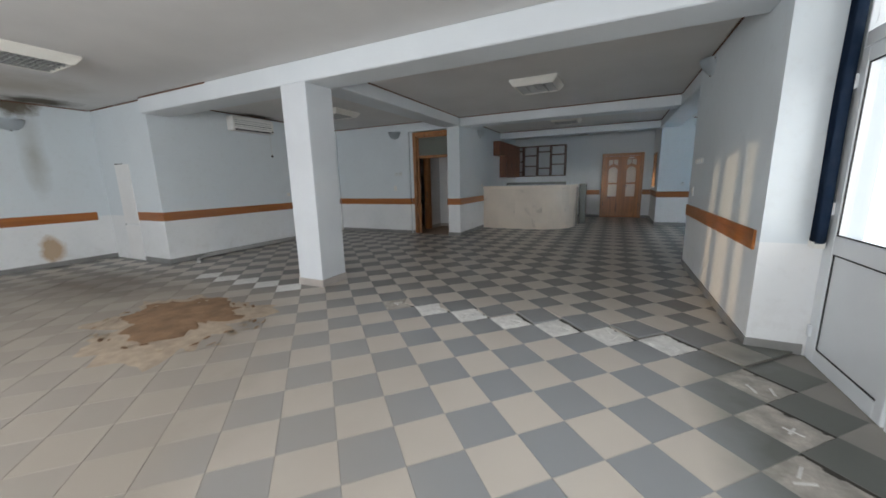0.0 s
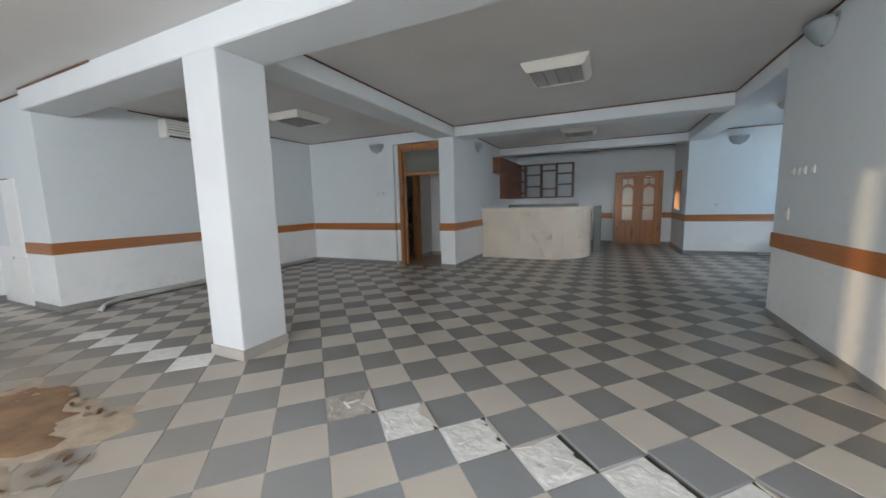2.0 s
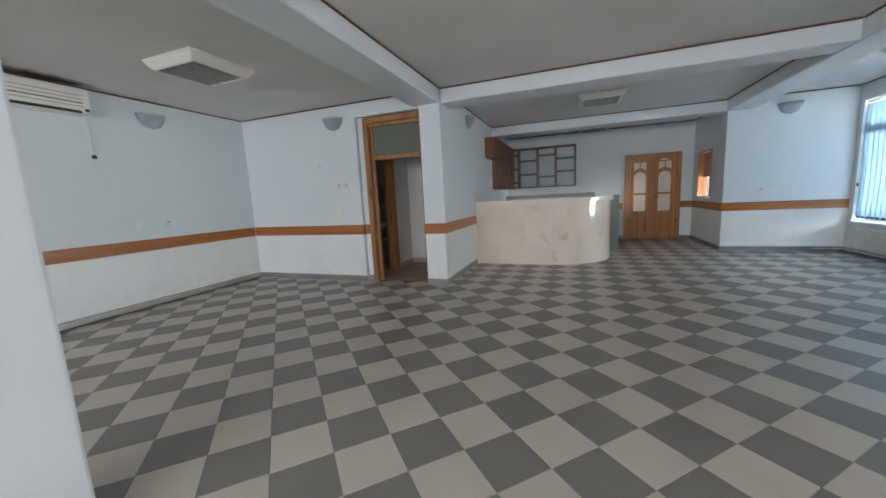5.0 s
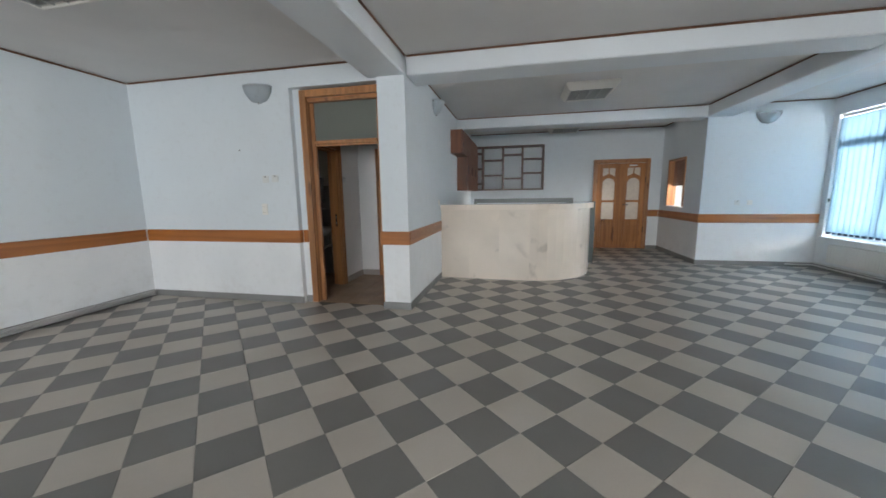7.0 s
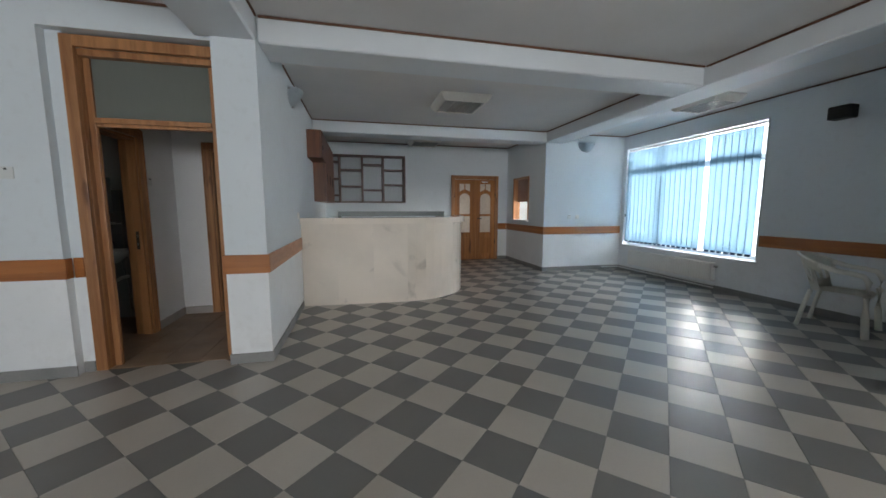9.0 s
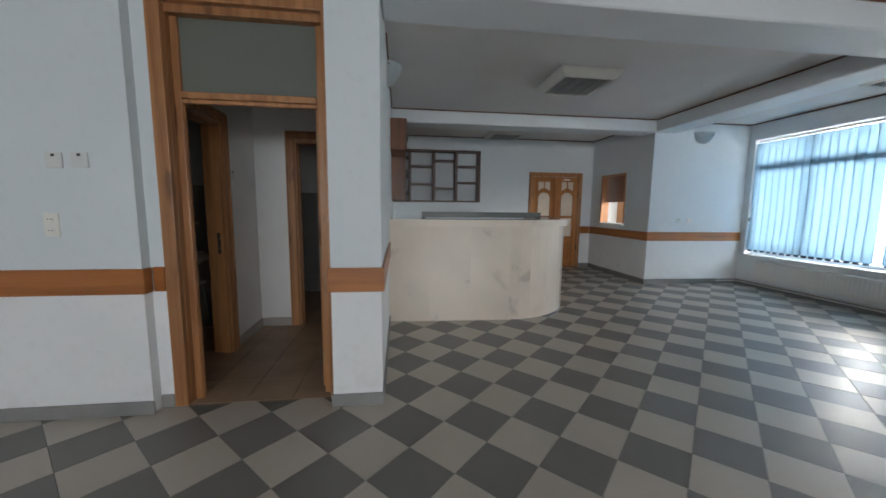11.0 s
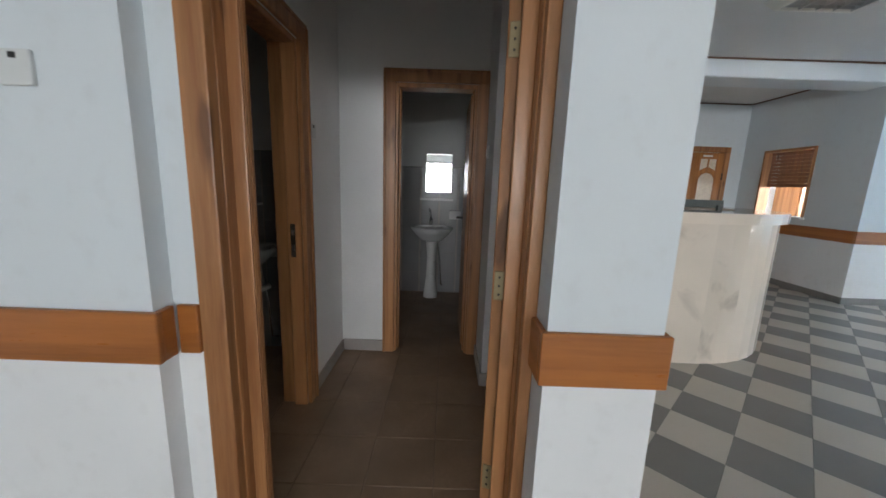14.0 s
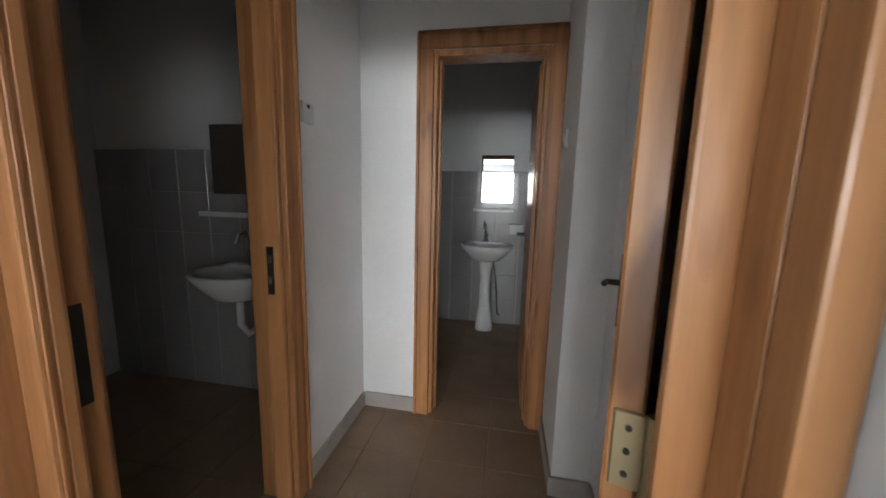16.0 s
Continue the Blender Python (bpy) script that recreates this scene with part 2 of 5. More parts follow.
def blind_cloth(name, colour, through_colour):
    m = bpy.data.materials.new(name)
    m.use_nodes = True
    nt = m.node_tree
    out = nt.nodes["Material Output"]
    d, t, mx = nt.nodes.new("ShaderNodeBsdfDiffuse"), nt.nodes.new("ShaderNodeBsdfTranslucent"), nt.nodes.new("ShaderNodeMixShader")
    weave = tex_noise(nt, 90.0, 3.0, 0.6, (1.0, 1.0, 0.12))
    info = nt.nodes.new("ShaderNodeObjectInfo")
    tint = mix(nt, ramp(nt, info.outputs["Random"], 0.0, 1.0, 0.0, 0.5), through_colour, tuple(v * 0.72 for v in through_colour))
    nt.links.new(mix(nt, ramp(nt, weave, 0.3, 0.7, 0.0, 0.3), tint, tuple(v * 0.8 for v in through_colour)), t.inputs["Color"])
    d.inputs["Color"].default_value = (*colour, 1)
    mx.inputs[0].default_value = 0.55
    nt.links.new(d.outputs[0], mx.inputs[1])
    nt.links.new(t.outputs[0], mx.inputs[2])
    nt.links.new(mx.outputs[0], out.inputs["Surface"])
    return m


WALL = wall_paint("wall_paint", (0.69, 0.745, 0.78), (0.81, 0.825, 0.835))
WHITE_WALL = plain("white_wall_paint", (0.86, 0.865, 0.865), 0.65, vary=0.08, scale=1.5)
COLUMN = plain("column_paint", (0.71, 0.74, 0.772), 0.65, vary=0.08, scale=1.5)
BEAM = plain("beam_paint", (0.73, 0.77, 0.80), 0.65, vary=0.07, scale=1.2)
CEILING = ceiling_paint()
GROUT = grout()
BROWN_GROUT = plain("brown_grout", (0.20, 0.14, 0.095), 0.9, scale=6.0)
GREY_TILE = tile_glaze("grey_tile", (0.215, 0.208, 0.197), (0.325, 0.34, 0.355), 0.36)
BEIGE_TILE = tile_glaze("beige_tile", (0.56, 0.51, 0.45), (0.62, 0.565, 0.50), 0.29)
BROWN_TILE = plain("brown_tile", (0.42, 0.29, 0.19), 0.42, vary=0.3, scale=3.0)
SKIRT = plain("skirting_tile", (0.29, 0.29, 0.285), 0.5, vary=0.25, scale=3.0)
SKIRT_BEIGE = plain("beige_skirting_tile", (0.48, 0.44, 0.41), 0.5, vary=0.2)
MORTAR = plain("lime_mortar", (0.84, 0.83, 0.80), 0.95, vary=0.2, scale=14.0, relief=0.4)
DIRT = plain("exposed_screed", (0.34, 0.205, 0.115), 0.95, vary=0.4, scale=5.0, relief=0.3)
TORN = plain("torn_floor_edge", (0.52, 0.415, 0.31), 0.9, vary=0.28, scale=9.0, relief=0.3)
RAIL = wood("stained_rail_wood", (0.40, 0.14, 0.030), (0.29, 0.095, 0.018), 0.34, 'H', False)
PINE = wood("varnished_pine", (0.445, 0.215, 0.086), (0.265, 0.104, 0.036))
LIGHT_PINE = wood("golden_pine", (0.46, 0.185, 0.046), (0.30, 0.105, 0.026))
DARK_WOOD = wood("brown_shelf_wood", (0.10, 0.05, 0.036), (0.06, 0.03, 0.022), 0.55)
CABINET = wood("cabinet_wood", (0.17, 0.055, 0.02), (0.10, 0.034, 0.014), 0.5)
TRIM = plain("ceiling_trim_brown", (0.16, 0.07, 0.036), 0.6)
MARBLE = marble()
WORKTOP = plain("grey_green_worktop", (0.13, 0.15, 0.145), 0.35)
PLASTIC = plain("white_plastic", (0.80, 0.79, 0.75), 0.4, vary=0.05, relief=0.0)
LAMP_WHITE = plain("aged_lamp_enamel", (0.82, 0.80, 0.74), 0.4, vary=0.05, relief=0.0)
FADED = plain("painted_over_plastic", (0.685, 0.71, 0.705), 0.5, vary=0.08, relief=0.0)
CHAIR = plain("cream_plastic", (0.90, 0.87, 0.79), 0.4, vary=0.08, relief=0.0)
PVC = plain("white_window_profile", (0.74, 0.77, 0.80), 0.35, vary=0.04, relief=0.0)
GASKET = plain("black_gasket", (0.02, 0.02, 0.02), 0.7, relief=0.0)
METAL = plain("chrome", (0.62, 0.62, 0.62), 0.22, 1.0, relief=0.0)
DARK_METAL = plain("dark_metal", (0.06, 0.055, 0.05), 0.45, 0.8, relief=0.0)
BRASS = plain("worn_brass", (0.40, 0.33, 0.20), 0.5, 0.9, relief=0.0)
PIPE = plain("painted_pipe", (0.72, 0.72, 0.71), 0.45, relief=0.0)
LOUVRE = plain("lamp_louvre", (0.46, 0.47, 0.46), 0.35, 0.3, relief=0.0)
CERAMIC = plain("white_ceramic", (0.78, 0.78, 0.77), 0.12, vary=0.03, relief=0.0)
WC_TILE = plain("glazed_wall_tile", (0.38, 0.38, 0.38), 0.18, vary=0.12, scale=2.0, relief=0.0)
FROSTED = plain("frosted_pane", (0.78, 0.68, 0.57), 0.28, vary=0.1, scale=9.0)
OPAL = plain("frosted_lamp_glass", (0.64, 0.70, 0.74), 0.3, vary=0.08, relief=0.0)
BLIND = blind_cloth("blue_blind_cloth", (0.24, 0.39, 0.52), (0.102, 0.155, 0.195))
NAVY = plain("navy_blind_cloth", (0.012, 0.032, 0.075), 0.85)
GLASS = thin_glass("window_glass")
MIRROR = plain("mirror_silver", (0.86, 0.88, 0.88), 0.015, 1.0, vary=0.0, relief=0.0)
DARK_PLASTIC = plain("black_plastic", (0.03, 0.03, 0.03), 0.5, relief=0.0)
OLD_MORTAR = plain("grimy_mortar", (0.58, 0.54, 0.48), 0.95, vary=0.4, scale=10.0, relief=0.4)
# Tile bed kept near black: shade down the open crack put into its colour.
BED_SHADE = plain("shaded_floor_bed", (0.07, 0.062, 0.052), 0.95, vary=0.4, scale=20.0)
OUTSIDE = plain("outside_ground", (0.25, 0.25, 0.24), 0.9)
FANLIGHT = blind_cloth("frosted_fanlight_glass", (0.30, 0.32, 0.29), (0.75, 0.78, 0.74))


# ---------------------------------------------------------------- mesh helpers
def add_box(bm, x0, x1, y0, y1, z0, z1, bevel=0.0, segments=1):
    made = bmesh.ops.create_cube(bm, size=1.0)["verts"]
    for v in made:
        v.co = Vector((x0 + (v.co.x + 0.5) * (x1 - x0), y0 + (v.co.y + 0.5) * (y1 - y0), z0 + (v.co.z + 0.5) * (z1 - z0)))
    if bevel:
        edges = list({e for v in made for e in v.link_edges})
        bmesh.ops.bevel(bm, geom=edges, offset=bevel, segments=segments, affect='EDGES', profile=0.6)


def box(x0, x1, y0, y1, z0, z1, bevel=0.0, segments=1):
    bm = bmesh.new()
    add_box(bm, x0, x1, y0, y1, z0, z1, bevel, segments)
    return bm


def tube(points, radius, sides=10):
    """A round bar along a line of points."""
    bm = bmesh.new()
    pts = [Vector(p) for p in points]
    rings = []
    for i, p in enumerate(pts):
        d = (pts[min(i + 1, len(pts) - 1)] - pts[max(i - 1, 0)]).normalized()
        side = d.cross(Vector((0, 0, 1)))
        if side.length < 0.05:
            side = d.cross(Vector((0, 1, 0)))
        side.normalize()
        up = side.cross(d)
        rings.append([bm.verts.new(p + radius * (math.cos(a) * side + math.sin(a) * up)) for a in [2 * math.pi * k / sides for k in range(sides)]])
    for a, b in zip(rings, rings[1:]):
        for k in range(sides):
            bm.faces.new((a[k], a[(k + 1) % sides], b[(k + 1) % sides], b[k]))
    bm.faces.new(rings[0][::-1])
    bm.faces.new(rings[-1])
    bmesh.ops.recalc_face_normals(bm, faces=bm.faces)
    return bm


def lathe(profile, sides=24, scale=(1, 1)):
    """A turned body from (radius, z) pairs."""
    bm = bmesh.new()
    rings = [[bm.verts.new((r * math.cos(2 * math.pi * k / sides) * scale[0], r * math.sin(2 * math.pi * k / sides) * scale[1], z)) for k in range(sides)] for r, z in profile]
    for a, b in zip(rings, rings[1:]):
        for k in range(sides):
            bm.faces.new((a[k], a[(k + 1) % sides], b[(k + 1) % sides], b[k]))
    bm.faces.new(rings[0][::-1])
    bm.faces.new(rings[-1])
    bmesh.ops.recalc_face_normals(bm, faces=bm.faces)
    return bm


def prism(outline, y0, y1):
    """A flat outline in x and z, given thickness along y."""
    bm = bmesh.new()
    a = [bm.verts.new((x, y0, z)) for x, z in outline]
    b = [bm.verts.new((x, y1, z)) for x, z in outline]
    bm.faces.new(a)
    bm.faces.new(b[::-1])
    n = len(outline)
    for k in range(n):
        bm.faces.new((a[k], b[k], b[(k + 1) % n], a[(k + 1) % n]))
    bmesh.ops.recalc_face_normals(bm, faces=bm.faces)
    return bm


def ring(outline, inset, y0, y1):
    """A moulding that follows an outline in x and z."""
    bm = bmesh.new()
    cx = sum(x for x, z in outline) / len(outline)
    cz = sum(z for x, z in outline) / len(outline)
    w = max(x for x, z in outline) - min(x for x, z in outline)
    h = max(z for x, z in outline) - min(z for x, z in outline)
    outer = [(cx + (x - cx) * (1 + 2 * inset / w), cz + (z - cz) * (1 + 2 * inset / h)) for x, z in outline]
    rows = [[bm.verts.new((x, y, z)) for x, z in line] for line, y in ((outline, y1), (outline, y0), (outer, y0), (outer, y1))]
    n = len(outline)
    for i in range(4):
        a, b = rows[i], rows[(i + 1) % 4]
        for k in range(n):
            bm.faces.new((a[k], a[(k + 1) % n], b[(k + 1) % n], b[k]))
    bmesh.ops.recalc_face_normals(bm, faces=bm.faces)
    return bm


def part(name, bm, material, parent=None, label="", smooth=False):
    me = bpy.data.meshes.new(name)
    bm.to_mesh(me)
    bm.free()
    me.materials.append(material)
    if smooth:
        for p in me.polygons:
            p.use_smooth = True
    ob = new(name, me)
    ob.parent = parent
    if label:
        ob["label"] = label
    return ob


def thing(name, at, label, category, group="", kind="", turn=0):
    ob = new(name)
    ob.empty_display_size = 0.1
    ob.matrix_world = pose(*at, 0, 0, turn)
    return tagged(ob, label, category, group, kind)


def structure(name, bm, material, label, category):
    return tagged(part(name, bm, material), label, category, "", "structure")


def boxes(*items, bevel=0.0):
    bm = bmesh.new()
    for b in items:
        add_box(bm, *b, bevel)
    return bm


# ---------------------------------------------------------------- the hall: walls, ceiling, beams
TOP = 2.79
LOW = -0.1
PAINT = "two-tone painted plaster wall, pale blue above white"
structure("wall_west", boxes((-8.95, -8.75, -2.4, 4.2, LOW, TOP)), WALL, "damp-stained pale blue and white plaster wall", "wall")
structure("wall_alcove", boxes((-8.95, -6.89, 4.2, 8.975, LOW, TOP)), WALL, PAINT, "wall")
structure("wall_alcove_back", boxes((-6.89, -4.58, 8.725, 8.975, LOW, TOP), (-4.58, -4.482, 8.80, 8.975, LOW, 2.565), (-4.58, -3.485, 8.725, 8.975, 2.565, TOP)), WALL, PAINT + " with a recess by the doorway", "wall")
structure("wall_pier", boxes((-3.485, -3.17, 8.69, 8.975, LOW, TOP)), WALL, PAINT + " on a square pier", "wall")
structure("wall_bar_side", boxes((-3.25, -3.17, 8.975, 10.38, LOW, TOP)), WALL, PAINT, "wall")
structure("wall_bar_end", boxes((-3.40, -3.17, 10.38, 13.97, LOW, TOP)), WALL, PAINT + " beside the bar", "wall")
structure("wall_north", boxes((-3.40, -0.20, 13.97, 14.17, LOW, TOP), (0.93, 3.28, 13.97, 14.17, LOW, TOP), (-0.20, 0.93, 13.97, 14.17, 2.06, TOP), (-0.20, 0.93, 14.11, 14.17, LOW, 2.06)), WALL, PAINT + " behind the bar", "wall")
structure("wall_kitchen_front", boxes((1.22, 3.03, 12.08, 12.23, LOW, TOP)), WALL, PAINT, "wall")
structure("wall_kitchen_side", boxes((1.22, 1.36, 12.23, 12.76, LOW, TOP), (1.22, 1.36, 13.56, 13.97, LOW, TOP), (1.22, 1.36, 12.76, 13.56, LOW, 1.0), (1.22, 1.36, 12.76, 13.56, 2.0, TOP)), WALL, PAINT + " with a serving hatch", "wall")
structure("wall_window", boxes((3.03, 3.28, 7.106, 9.35, LOW, TOP), (3.03, 3.28, 11.98, 12.5, LOW, TOP), (3.03, 3.28, 9.35, 11.98, LOW, 0.545), (3.03, 3.28, 9.35, 11.98, 2.52, TOP), (3.03, 3.28, 12.5, 13.97, LOW, 1.0), (3.03, 3.28, 13.7, 13.97, 1.0, TOP), (3.03, 3.28, 12.5, 13.7, 2.2, TOP)), WALL, PAINT + " around a wide window", "wall")
structure("wall_east", boxes((1.177, 1.72, 4.12, 6.9, LOW, TOP), (1.177, 3.28, 6.9, 7.106, LOW, TOP)), WALL, PAINT + " with warm sunlight on it", "wall")
structure("wall_entrance", boxes((1.523, 1.72, -2.4, 1.2, LOW, TOP), (1.523, 1.72, 1.2, 4.12, 2.5, TOP)), WALL, PAINT + " over the glazed entrance", "wall")
structure("wall_south", boxes((-8.95, -8.1, -2.4, -2.2, LOW, TOP), (0.9, 1.72, -2.4, -2.2, LOW, TOP), (-8.1, 0.9, -2.4, -2.2, LOW, 0.8), (-8.1, 0.9, -2.4, -2.2, 2.5, TOP)), WALL, PAINT + " with a row of shop windows", "wall")
structure("ceiling", boxes((-8.95, 1.72, -2.4, 14.17, TOP, 2.95), (1.72, 3.28, 6.9, 14.17, TOP, 2.95)), CEILING, "off-white painted ceiling with mould in one corner", "ceiling")
bm = bmesh.new()
add_box(bm, -6.89, 1.177, 4.12, 4.57, 2.545, TOP, 0.012)
structure("beam_front", bm, BEAM, "painted concrete downstand beam", "beam")
structure("beam_middle", box(-3.60, -3.17, 4.575, 8.72, 2.587, TOP, 0.012), BEAM, "painted concrete downstand beam", "beam")
structure("beam_bar", box(-3.165, 1.172, 8.725, 9.12, 2.587, TOP, 0.012), BEAM, "painted concrete downstand beam", "beam")
structure("beam_window", box(1.177, 1.60, 7.11, 12.075, 2.585, TOP, 0.012), BEAM, "painted concrete downstand beam", "beam")
structure("beam_back", box(-3.165, 1.215, 12.0, 12.38, 2.587, TOP, 0.012), BEAM, "painted concrete downstand beam", "beam")
col = structure("column", box(-3.634, -3.215, 4.12, 4.57, LOW, 2.549, 0.015, 2), COLUMN, "white painted square concrete column", "column")

# corridor and washrooms
structure("wall_corridor_side", boxes((-4.69, -4.54, 8.975, 9.043, LOW, TOP), (-4.69, -4.54, 9.70, 10.38, LOW, TOP), (-4.69, -4.54, 9.043, 9.70, 1.985, TOP)), WHITE_WALL, "white painted corridor wall with a washroom doorway", "wall")
structure("wall_corridor_east", boxes((-3.34, -3.25, 8.975, 9.935, LOW, TOP), (-3.50, -3.25, 9.935, 10.38, LOW, TOP)), WHITE_WALL, "white painted stepped corridor wall", "wall")
structure("wall_corridor_end", boxes((-4.69, -4.15, 10.38, 10.50, LOW, TOP), (-3.565, -3.50, 10.38, 10.50, LOW, TOP), (-4.15, -3.565, 10.38, 10.50, 1.985, TOP)), WHITE_WALL, "white painted corridor end wall with a doorway", "wall")
structure("wall_washroom_back", boxes((-5.1, -3.40, 12.0, 12.15, LOW, TOP)), WHITE_WALL, "white upper wall of a dim washroom", "wall")
structure("wall_washroom_left", boxes((-5.1, -4.95, 10.50, 12.0, LOW, TOP)), WHITE_WALL, "white side wall of a dim washroom", "wall")
structure("wall_washroom_side_back", boxes((-6.5, -4.69, 10.40, 10.50, LOW, TOP)), WHITE_WALL, "white upper wall of a dark washroom", "wall")
structure("wall_washroom_side_left", boxes((-6.5, -6.35, 8.975, 10.40, LOW, TOP)), WHITE_WALL, "white side wall of a dark washroom", "wall")


# ---------------------------------------------------------------- skirting, dado rail, ceiling trim
def strips(name, runs, z0, z1, thick, material, label, category, bevel):
    """Boards along walls: axis, wall's place, side it faces, from, to."""
    for axis, at, side, a, b in runs:
        lo, hi = sorted((at, at + side * thick))
        dims = (lo, hi, a, b) if axis == 'y' else (a, b, lo, hi)
        structure(name, box(*dims, z0, z1, bevel), material, label, category)


strips("baseboard", [('y', -8.75, 1, -2.2, 4.19), ('x', 4.2, -1, -7.70, -6.88), ('y', -6.89, 1, 4.2, 8.71), ('x', 8.725, -1, -6.875, -4.57), ('x', 8.80, -1, -4.575, -4.50),
                     ('x', 8.69, -1, -3.497, -3.16), ('y', -3.485, -1, 8.692, 8.795), ('y', -3.17, 1, 8.69, 10.36), ('y', 1.177, -1, 4.11, 7.11), ('x', 4.12, -1, 1.165, 1.51), ('x', 7.106, 1, 1.17, 3.02),
                     ('y', 3.03, -1, 7.12, 12.07), ('x', 12.08, -1, 1.21, 3.02), ('y', 1.22, -1, 12.08, 13.96), ('x', 13.97, -1, -3.16, -0.26), ('x', 13.97, -1, 0.98, 1.21)],
       0.0, 0.085, 0.012, SKIRT, "grey tile skirting along the wall", "baseboard", 0.002)
strips("column_baseboard", [('x', 4.12, -1, -3.645, -3.205), ('y', -3.215, 1, 4.12, 4.58), ('y', -3.634, -1, 4.12, 4.58), ('x', 4.57, 1, -3.645, -3.205)],
       0.0, 0.095, 0.011, SKIRT_BEIGE, "beige tile skirting round the column", "baseboard", 0.002)
strips("corridor_baseboard", [('y', -4.54, 1, 9.765, 10.37), ('x', 10.38, -1, -4.53, -4.23), ('x', 9.935, -1, -3.50, -3.345), ('y', -3.50, -1, 9.925, 10.375), ('y', -3.34, -1, 8.98, 9.92)],
       0.0, 0.09, 0.012, SKIRT_BEIGE, "beige tile skirting in the corridor", "baseboard", 0.002)
strips("dado_rail", [('y', -8.75, 1, -2.2, 4.0), ('x', 4.2, -1, -7.68, -6.872), ('y', -6.89, 1, 4.2, 8.70), ('x', 8.725, -1, -6.868, -4.56), ('y', -4.58, 1, 8.727, 8.78), ('x', 8.80, -1, -4.56, -4.4995),
                     ('x', 8.69, -1, -3.503, -3.152), ('y', -3.485, -1, 8.692, 8.795), ('y', -3.17, 1, 8.692, 10.37), ('y', 1.177, -1, 4.2, 7.106),
                     ('y', 3.03, -1, 7.12, 9.33), ('x', 12.08, -1, 1.202, 3.02), ('y', 1.22, -1, 12.082, 13.95), ('x', 13.97, -1, 0.98, 1.20), ('x', 13.97, -1, -0.72, -0.27)],
       0.765, 0.918, 0.018, RAIL, "reddish-brown varnished wooden dado rail on the wall", "dado rail", 0.003)
strips("ceiling_trim", [('y', -8.75, 1, -2.2, 4.18), ('x', 4.2, -1, -8.73, -7.85), ('x', 4.2, -1, -7.78, -6.9), ('x', 4.12, -1, -6.85, -5.1), ('y', -6.89, 1, 5.2, 8.71), ('x', 8.725, -1, -6.87, -3.62),
                        ('y', -3.17, 1, 4.6, 8.71), ('x', 8.725, -1, -3.15, 1.16), ('y', 1.177, -1, 4.6, 8.71), ('y', -3.17, 1, 9.7, 11.98), ('x', 12.0, -1, -3.15, 1.16),
                        ('y', 1.177, -1, 9.14, 11.98), ('x', 12.08, -1, 1.9, 3.01), ('y', 3.03, -1, 7.12, 12.06), ('x', 13.97, -1, -3.15, 1.20), ('y', 1.22, -1, 12.4, 13.95)],
       TOP - 0.022, TOP - 0.004, 0.014, TRIM, "thin brown moulding under the ceiling", "trim", 0.003)


# ---------------------------------------------------------------- distance seen through the glass
backdrop_mat, bn, bl, bb = principled("bright_overcast")
bb.inputs["Base Color"].default_value = (0.8, 0.85, 0.9, 1)
bb.inputs["Emission Color"].default_value = (0.88, 0.95, 1.0, 1)
bb.inputs["Emission Strength"].default_value = 1.6
structure("backdrop_entrance", box(1.74, 9.0, 6.78, 6.84, -0.3, 7), backdrop_mat, "bright overcast distance outside the entrance", "backdrop")
structure("backdrop", box(9.0, 9.1, -30, 40, -0.3, 14), backdrop_mat, "bright overcast distance outside the windows", "backdrop")


# ---------------------------------------------------------------- wide window, blinds, radiator
def window_frame(name, x, y0, y1, z0, z1, mullions, transoms, label):
    w = thing(name, (x, (y0 + y1) / 2, z0), label, "window", "", "structure")
    inv = w.matrix_world.inverted()
    bar = 0.06
    spans = [(y0, y0 + bar, z0, z1), (y1 - bar, y1, z0, z1)] + [(m - bar / 2, m + bar / 2, z0 + bar, z1 - bar) for m in mullions]
    for a, b, c, d in spans + [(y0 + bar, y1 - bar, z0, z0 + bar), (y0 + bar, y1 - bar, z1 - bar, z1)]:
        ob = part("window_frame", box(x, x + 0.07, a, b, c, d, 0.004), PVC, w)
        ob.matrix_parent_inverse = inv
    edges = [y0 + bar, *mullions, y1 - bar]
    for t in transoms:
        for a, b in zip(edges, edges[1:]):
            ob = part("transom", box(x + 0.002, x + 0.068, a + 0.03, b - 0.03, t - 0.05, t + 0.05, 0.004), PVC, w)
            ob.matrix_parent_inverse = inv
    levels = [z0 + bar, *transoms, z1 - bar]
    for a, b in zip(edges, edges[1:]):
        for c, d in zip(levels, levels[1:]):
            ob = part("pane", box(x + 0.03, x + 0.036, a, b, c, d), GLASS, w)
            ob.matrix_parent_inverse = inv
            ob.visible_shadow = False
    return w


window_frame("window_1", 3.16, 9.35, 11.98, 0.545, 2.52, (11.15,), (2.02,), "wide white-framed window behind blue blinds")
# Second window is unseen, added so daylight reaches the kitchen.
window_frame("window_2", 3.16, 12.5, 13.7, 1.0, 2.2, (13.1,), (), "unseen white-framed window added to light the kitchen")
structure("window_sill", box(2.985, 3.16, 9.33, 12.0, 0.52, 0.548, 0.006), PVC, "white board window sill", "sill")
structure("window_reveal", boxes((3.022, 3.16, 9.352, 9.362, 0.55, 2.52), (3.022, 3.16, 11.968, 11.978, 0.55, 2.52), (3.022, 3.16, 9.352, 11.978, 2.508, 2.518)), PVC, "white lining of the window opening", "window reveal")


